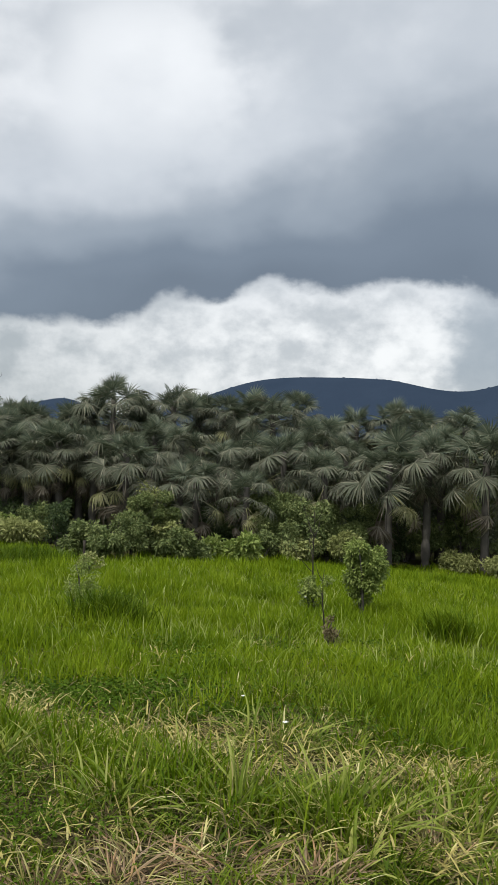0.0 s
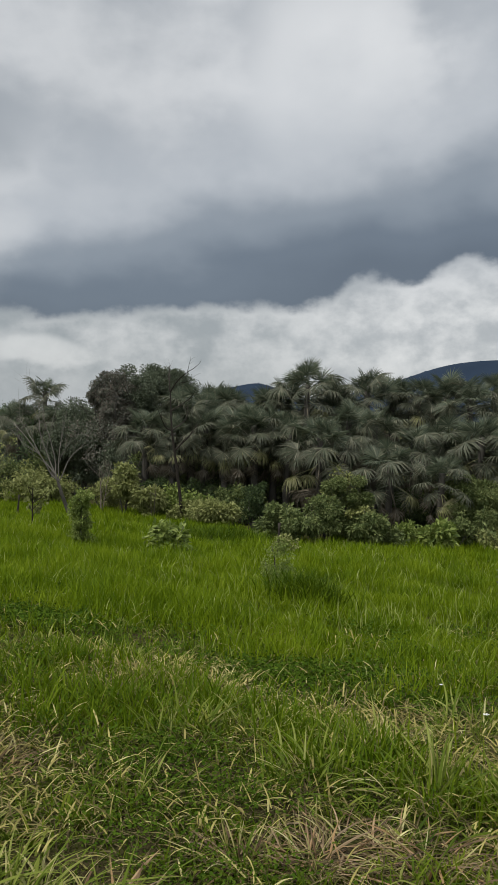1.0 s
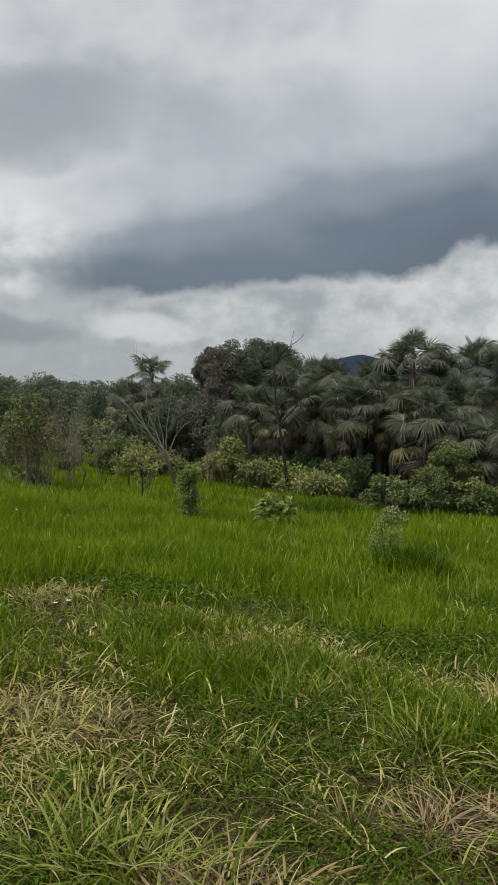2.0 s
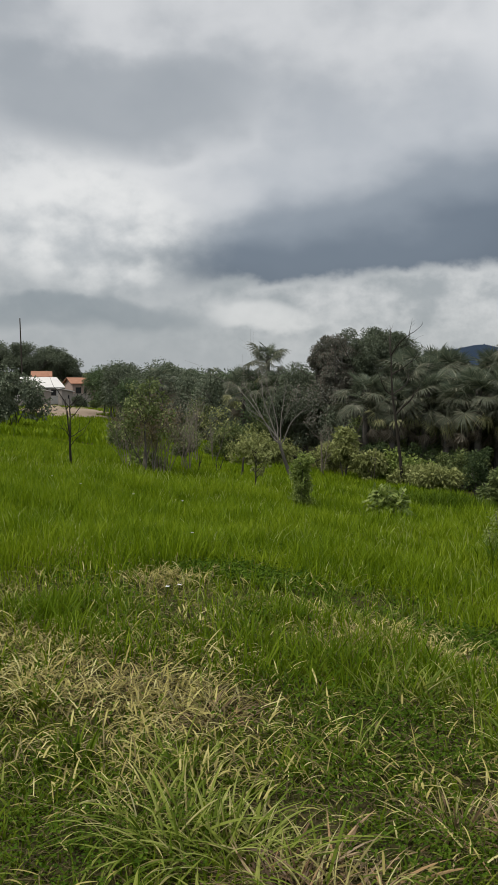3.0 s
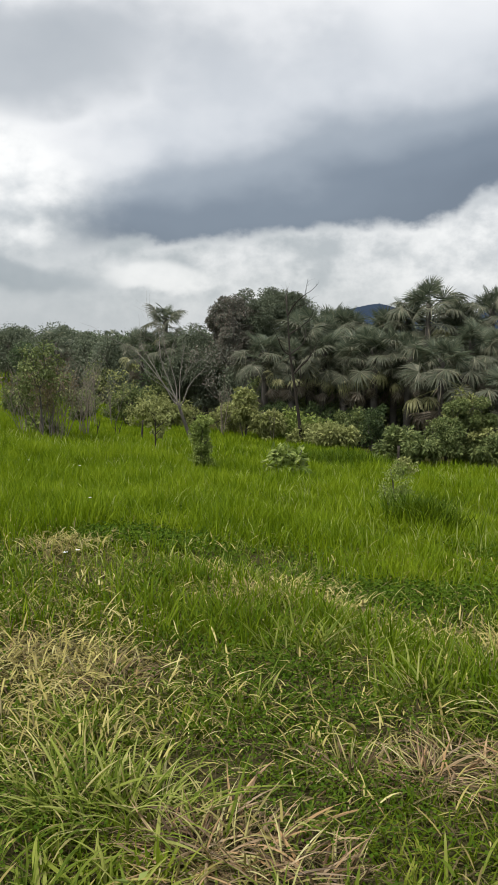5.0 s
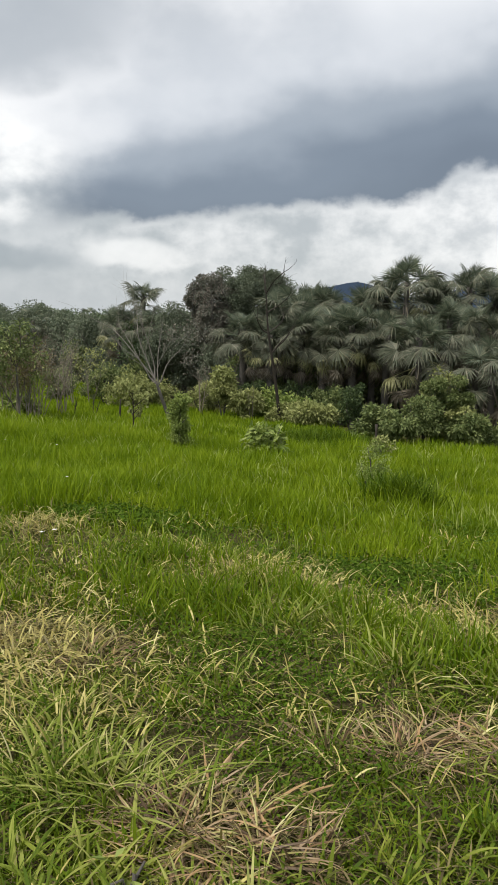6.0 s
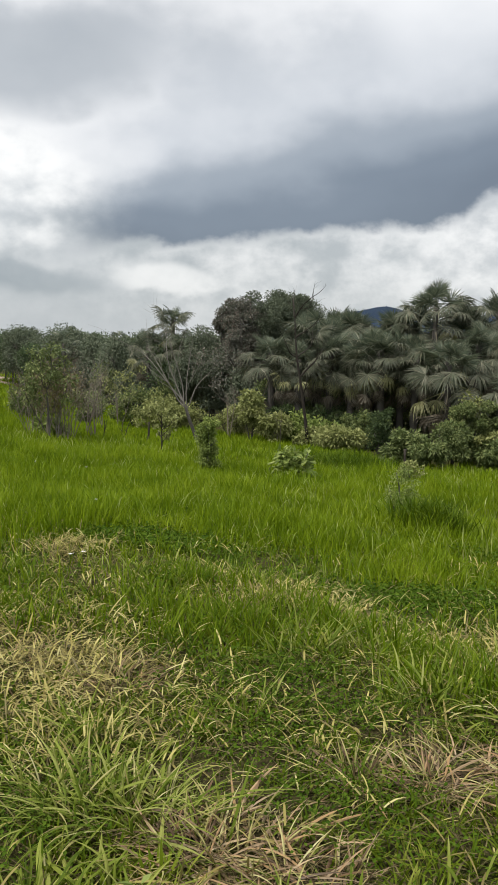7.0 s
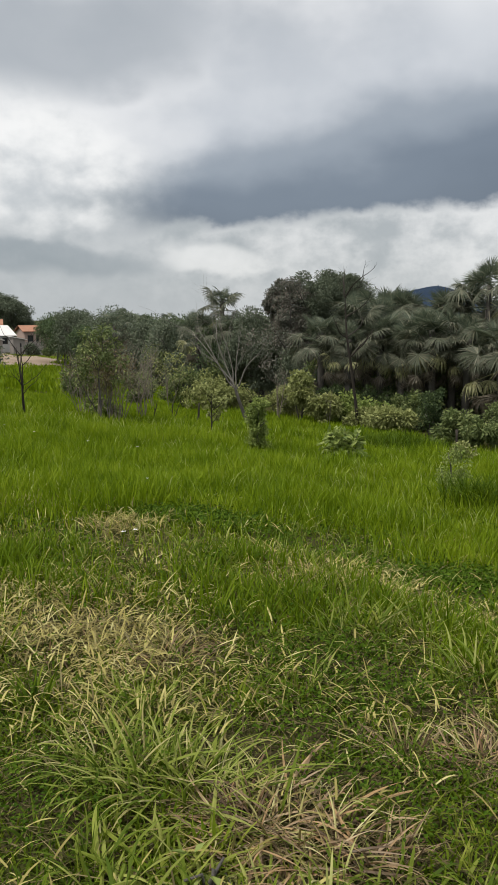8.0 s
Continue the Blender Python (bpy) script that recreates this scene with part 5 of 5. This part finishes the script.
def build_grass():
    rng = np.random.default_rng(77)
    # tall lush grass, in three belts that grow coarser with distance
    for near, far, dens, wide, segs, lo, hi in ((4.6, 9.0, 1700, 0.009, 3, -24, 48), (9.0, 16.0, 1050, 0.0115, 2, -25, 49), (16.0, 31.0, 330, 0.021, 2, -27, 50)):
        xy = scatter(rng, lo, hi, near, far, dens)
        xy = xy[meadow_edge(xy)]
        thin = mask(xy, DRY) * 1.1 + mask(xy, HERBS) * 1.6 + mask(xy, TALL_CLUMPS) * 0.9
        d = np.hypot(xy[:, 0], xy[:, 1])
        keep = rng.random(len(xy)) > np.maximum(thin, np.clip((7.6 + 0.9 * patchy(xy, 1.3, 3) - d) / 2.0, 0, 0.95))
        xy, d = xy[keep], d[keep]
        tall = 0.33 + 0.10 * patchy(xy, 2.2, 4) + 0.09 * patchy(xy, 0.45, 5)
        tall = np.maximum(tall, 0.12) * np.clip(0.52 + 0.075 * (d - 4.5), 0.5, 1.0) * np.clip(1.35 - d / 50, 0.8, 1)
        n = len(xy)
        lawn("lush_grass", "tall bright green meadow grass leaning in tufts", LUSH, xy, np.interp(d, [8, 11], [0.86, 0.74]) * tall * rng.uniform(0.5, 1.3, n), wide * rng.uniform(0.45, 1.25, n), rng.uniform(0.05, 0.65, n), segs, 78, None, rng.uniform(0, 0.25, n))
    # far meadow towards the houses
    xy = scatter(rng, 26, 50, 31, 112, 32)
    d = np.hypot(xy[:, 0], xy[:, 1])
    b = np.degrees(np.arctan2(-xy[:, 0], xy[:, 1]))
    xy = xy[meadow_edge(xy) | ((b > 36) & (d > 70) & (patchy(xy, 3.5, 31) > 0.0))]
    lawn("lush_grass", "bright green meadow grass reaching to the houses", LUSH, xy, rng.uniform(0.25, 0.5, len(xy)), rng.uniform(0.05, 0.11, len(xy)), rng.uniform(0.1, 0.7, len(xy)), 2, 79)
    # pale upright blades scattered through the meadow; their paleness also stands for glints
    for near, far, dens, wide in ((5.0, 10.0, 60, 0.0085), (10.0, 20.0, 26, 0.012)):
        xy = scatter(rng, -26, 50, near, far, dens)
        xy = xy[meadow_edge(xy)]
        n = len(xy)
        lawn("pale_grass", "pale upright blades scattered through the meadow", PALE_BLADE, xy, np.where(np.hypot(xy[:, 0], xy[:, 1]) < 7.5, 0.65, 1.0) * rng.uniform(0.18, 0.33, n), wide * rng.uniform(0.6, 1.3, n), rng.uniform(0.3, 1.0, n), 3, 88)
    # taller bright tufts near by
    xy = scatter(rng, -28, 52, 2.4, 7.5, 3000)
    xy = xy[rng.random(len(xy)) < np.clip(mask(xy, TALL) ** 1.2 * (0.75 + 0.5 * patchy(xy, 0.4, 23)) - mask(xy, HERBS), 0, 1)]
    n = len(xy)
    lawn("tall_tufts", "taller deep green tufts beside dry patches", CLUMP, xy, np.maximum(0.19 + 0.07 * patchy(xy, 0.3, 21), 0.07) * rng.uniform(0.6, 1.35, n), 0.0075 * rng.uniform(0.6, 1.4, n), rng.uniform(0.1, 0.7, n), 4, 85, None, rng.uniform(0, 0.35, n))
    # low sward, dense close by
    for near, far, dens in ((1.2, 4.2, 3300), (4.2, 8.5, 1000)):
        xy = scatter(rng, -28, 52, near, far, dens)
        xy = xy[rng.random(len(xy)) > 0.3 * mask(xy, DRY) + 0.9 * mask(xy, HERBS) + 0.8 * mask(xy, BALD)]
        n = len(xy)
        tall = 0.08 + 0.03 * patchy(xy, 0.35, 22)
        lawn("low_sward", "low mixed grass, green and yellowing", TURF, xy, tall * rng.uniform(0.5, 1.6, n), rng.uniform(0.004, 0.0105, n), rng.uniform(0.2, 1.0, n), 2, 81, None, rng.uniform(0, 0.8, n))
    # arching tufts
    seeds = scatter(rng, -28, 52, 1.5, 7.0, 6)
    seeds = seeds[rng.random(len(seeds)) > 0.6 * mask(seeds, DRY) + 0.6 * mask(seeds, HERBS) + mask(seeds, BALD)]
    xy, sway, tuft = tufts(rng, seeds, 18, 46, 0.035)
    size = rng.uniform(0.5, 1.2, len(seeds))[tuft]
    n = len(xy)
    lawn("arching_tufts", "arching tufts of mid-green grass", TURF, xy, 0.17 * size * rng.uniform(0.5, 1.25, n), 0.0105 * rng.uniform(0.5, 1.4, n), rng.uniform(0.2, 0.8, n), 6, 80, sway, rng.uniform(0.0, 0.5, n))
    # long broad blades that lean and lie out of loose tufts
    for mat, label, dens, dry, seed in ((LONG_BLADE, "long broad green blades leaning out of loose tufts", 15.0, False, 91), (STRAW, "long dry blades lying out of loose tufts", 16.0, True, 92)):
        seeds = scatter(rng, -28, 54, 1.5, 6.6, dens)
        share = mask(seeds, DRY)
        share = np.clip(share * 1.1 + 0.14, 0, 1) if dry else 1 - 0.75 * share
        seeds = seeds[rng.random(len(seeds)) < share - 0.7 * mask(seeds, HERBS) - 0.6 * mask(seeds, BALD)]
        xy, sway, tuft = tufts(rng, seeds, 14, 38, 0.05)
        size = rng.uniform(0.55, 1.15, len(seeds))[tuft]
        n = len(xy)
        lawn("long_straw" if dry else "long_blades", label, mat, xy, np.interp(np.hypot(xy[:, 0], xy[:, 1]), [2.2, 4.0], [0.175, 0.12]) * size * rng.uniform(0.45, 1.2, n), 0.0105 * rng.uniform(0.35, 1.4, n), rng.uniform(0.2, 0.85, n), 6, seed, sway, rng.uniform(0.62, 1.08, n) if dry else rng.uniform(0.25, 0.85, n), rng.uniform(0.0, 0.05, n))
    # dull thatch lying under the grass
    xy = scatter(rng, -28, 52, 1.2, 6.5, 700)
    n = len(xy)
    lawn("thatch", "dull brown thatch lying on the ground", THATCH, xy, rng.uniform(0.06, 0.22, n), rng.uniform(0.003, 0.008, n), rng.uniform(0.1, 0.5, n), 3, 86, None, rng.uniform(0.75, 1.05, n), rng.uniform(0.0, 0.035, n))
    # straw: in the dry patches, and thinly all over
    xy = scatter(rng, -28, 54, 1.4, 9.0, 3500)
    keep = rng.random(len(xy)) < np.clip(mask(xy, DRY) ** 1.2 * (0.75 + 0.45 * patchy(xy, 0.35, 24)) - 0.5 * mask(xy, BALD) + 0.024 + 0.03 * patchy(xy, 0.8, 9), 0, 1)
    xy = xy[keep]
    n = len(xy)
    lawn("dry_straw", "pale dry straw lying in tangled patches", STRAW, xy, rng.uniform(0.05, 0.16, n), rng.uniform(0.0035, 0.0105, n), rng.uniform(0.15, 0.7, n), 4, 83, 4.5 * patchy(xy, 0.13, 25) + 2.0 * patchy(xy, 0.5, 26), rng.uniform(0.45, 1.05, n), rng.uniform(0.0, 0.10, n))
    # tall clumps
    for b, d, r in CLUMPS:
        c = spot(b, d)
        n = int(2300 * r)
        xy = np.array([c.x, c.y]) + rng.normal(0, r * 0.42, (n, 2))
        lawn("grass_clump", "clump of taller bright grass" if b < 0 else "dark green clump of taller broad grass", CLUMP if b < 0 else DARK_CLUMP, xy, rng.uniform(0.28, 0.54, n), rng.uniform(0.009, 0.017, n), rng.uniform(0.3, 1.0, n), 5, int(900 + d * 7))
    # creeping herbs
    xy = scatter(rng, -28, 52, 1.3, 9.0, 5600)
    keep = rng.random(len(xy)) < np.clip(mask(xy, HERBS) * 1.1 + 0.05 + 0.10 * patchy(xy, 0.5, 10), 0, 1)
    xy = xy[keep]
    n = len(xy)
    base = np.concatenate([xy, (ground(xy[:, 0], xy[:, 1]) + rng.uniform(0.02, 0.12, n))[:, None]], 1)
    g = Geo()
    L = rng.uniform(0.011, 0.024, n) * np.clip(np.hypot(xy[:, 0], xy[:, 1]) / 4.0, 0.8, 1.6)
    a = rng.uniform(0, 6.28, n)
    g.add(*leaf_cards(rng, base, L, L * 0.8, np.stack([np.cos(a), np.sin(a), 0 * a], -1), 0.0))
    tagged(new("creeping_herbs", g.build("creeping_herbs", CREEPER)), "low dark green creeping herbs with small leaves", "herbs", kind="stuff")
    # coarser grass outside the main sector, so that the meadow goes on all round
    for near, far, dens, wide in ((0.0, 1.4, 1000, 0.013), (1.4, 5.0, 420, 0.02), (5.0, 10.0, 130, 0.036), (10.0, 26.0, 16, 0.10)):
        xy = scatter(rng, -180, 180, near, far, dens)
        b = np.degrees(np.arctan2(-xy[:, 0], xy[:, 1]))
        xy = xy[(b < -25) | (b > 49) | (near < 1)]
        n = len(xy)
        lawn("side_grass", "green meadow grass beside and behind", LUSH, xy, rng.uniform(0.12, 0.35, n), wide * rng.uniform(0.6, 1.4, n), rng.uniform(0.2, 0.9, n), 2, 84)


build_grass()


def blade_mesh(name, mat, seed, length, width, lean, flat):
    """One arching blade, folded along its midrib, rising along +z and bending towards +x."""
    rng = np.random.default_rng(seed)
    n = 8
    c, rows = np.zeros(3), []
    for k in range(n + 1):
        u = k / n
        if k:
            tilt = min(2.0, flat * 1.35 + lean * 1.75 * u ** 1.2)
            c = c + length / n * np.array([math.sin(tilt), 0.12 * math.sin(3 * u + seed), math.cos(tilt)])
        w = width * (0.6 + 0.8 * math.sin(math.pi * min(1, u * 0.9 + 0.1))) * (1 - 0.9 * u ** 3) / 1.4
        t2 = flat * 1.35 + lean * 1.75 * u
        up = np.array([math.cos(t2), 0, -math.sin(t2)]) * -0.25 * w
        rows += [c + np.array([0, -w / 2, 0]) - up, c, c + np.array([0, w / 2, 0]) - up]
    q = []
    for k in range(n):
        o = 3 * k
        q += [[o, o + 1, o + 4, o + 3], [o + 1, o + 2, o + 5, o + 4]]
    return Geo().add(rows, q).build(name, mat)


def blade_set(mat, seed, length, width, low=0.0):
    return [blade_mesh("blade", mat, seed + k, length * (0.7 + 0.12 * k), width * (0.75 + 0.1 * (k % 4)), 0.25 + 0.13 * (k % 5), low + 0.12 * (k % 6)) for k in range(6)]


RUSTY_BLADES = blade_set(RUST, 1, 0.25, 0.012, 0.35)
STRAW_BLADES = blade_set(DRY_BLADE, 2, 0.21, 0.0085)
GREEN_BLADES = blade_set(TUSSOCK, 3, 0.27, 0.011)
BROAD_BLADES = blade_set(YELLOW_GREEN, 4, 0.25, 0.021)


def tussock(bearing, dist, radius, seed, sets, count, label, group, name="grass_tussock", size=1.0, out=0.8):
    """A tussock of separate blades that lean outwards; sets: (share, blades)."""
    rng = np.random.default_rng(seed)
    root = tagged(new(name), label, "grass tussock", group)
    root.matrix_basis = Matrix.Translation(spot(bearing, dist))
    for k in range(count):
        r, a = radius * math.sqrt(rng.random()), rng.uniform(0, 2 * math.pi)
        pick = rng.random()
        for share, data in sets:
            if pick < share:
                break
            pick -= share
        m = pose(r * math.cos(a), r * math.sin(a), rng.uniform(-0.01, 0.02), 0, 0, math.degrees(a) + rng.normal(0, 45)) @ pose(0, 0, 0, rng.normal(0, 16), out * 40 * r / radius * rng.random() + rng.normal(0, 8), 0)
        part("blade", data[rng.integers(6)], root, "", m @ Matrix.Scale(size * rng.uniform(0.65, 1.25), 4))


for k, (b, d, r) in enumerate(RUSTY):
    tussock(b, d, r, 1200 + k, ((0.72, RUSTY_BLADES), (0.24, STRAW_BLADES), (0.04, GREEN_BLADES)), 380 if k == 0 else 190, "sagging tussock of rusty brown dead grass blades", "dry tussocks", "dry_tussock", 1.0 if k == 0 else 0.82, 1.6)
for k, (b, d, r, n, c) in enumerate(((29.4, 2.82, 0.24, 1.05, 190), (33.0, 2.95, 0.2, 1.1, 90), (31.5, 3.4, 0.18, 1.0, 70), (13.0, 4.35, 0.2, 1.1, 80), (16.8, 4.3, 0.2, 1.1, 80), (9.0, 3.8, 0.2, 1.1, 80), (0.6, 3.75, 0.2, 1.3, 90), (-6.9, 3.72, 0.24, 1.5, 130), (-13.5, 3.7, 0.2, 1.2, 80), (20.5, 3.6, 0.16, 0.9, 60), (34.5, 3.1, 0.18, 1.0, 70), (5.0, 4.4, 0.2, 1.1, 70), (-1.8, 4.9, 0.22, 1.3, 80))):
    tussock(b, d, r, 1300 + k, ((0.8, GREEN_BLADES), (0.2, STRAW_BLADES)), c, "arching tussock of light green grass with pale tips", "green tussocks", "grass_tussock", n, 1.2)
for k, (b, d, r, c) in enumerate(((30.5, 2.3, 0.13, 22), (34.2, 2.42, 0.15, 26), (-7.0, 3.3, 0.14, 24), (-14.5, 3.5, 0.14, 22), (24.0, 2.18, 0.06, 9), (31.8, 2.42, 0.12, 18), (28.2, 2.5, 0.1, 12))):
    tussock(b, d, r, 1400 + k, ((1.0, BROAD_BLADES),), c, "tuft of broad yellow-green grass blades", "broad-bladed tufts", "broad_tuft", 0.82, 1.7)


def flower(bearing, dist, size, up):
    """A small white flower head of five petals on a stalk."""
    root = tagged(new("wildflower"), "small white wildflower standing in the grass", "flower", "white wildflowers")
    root.matrix_basis = Matrix.Translation(spot(bearing, dist))
    g = Geo()
    u = np.linspace(0, 1, 4)
    tube(g, np.stack([0.02 * u, 0 * u, up * u], -1), 0.003 - 0.001 * u, 4)
    part("stalk", g.build("stalk", TURF), root)
    g = Geo()
    for k in range(5):
        a = k * 1.2566
        d, s = np.array([math.cos(a), math.sin(a), 0.25]), np.array([-math.sin(a), math.cos(a), 0])
        c = np.array([0.02, 0, up])
        g.add([c, c + d * size * 0.6 + s * size * 0.35, c + d * size, c + d * size * 0.6 - s * size * 0.35], [(0, 1, 2, 3)])
    part("petals", g.build("petals", PETAL), root)


for b, d, s, u in ((-2.4, 4.95, 0.02, 0.14), (0.4, 5.3, 0.016, 0.2), (32.1, 6.1, 0.02, 0.16), (32.9, 6.1, 0.022, 0.15), (31.2, 7.6, 0.016, 0.3), (35.0, 10.5, 0.016, 0.4), (38.4, 11.0, 0.018, 0.4), (40.2, 11.4, 0.016, 0.4), (-3.7, 10.4, 0.018, 0.4), (31.8, 9.6, 0.016, 0.4)):
    flower(b, d, s, u)
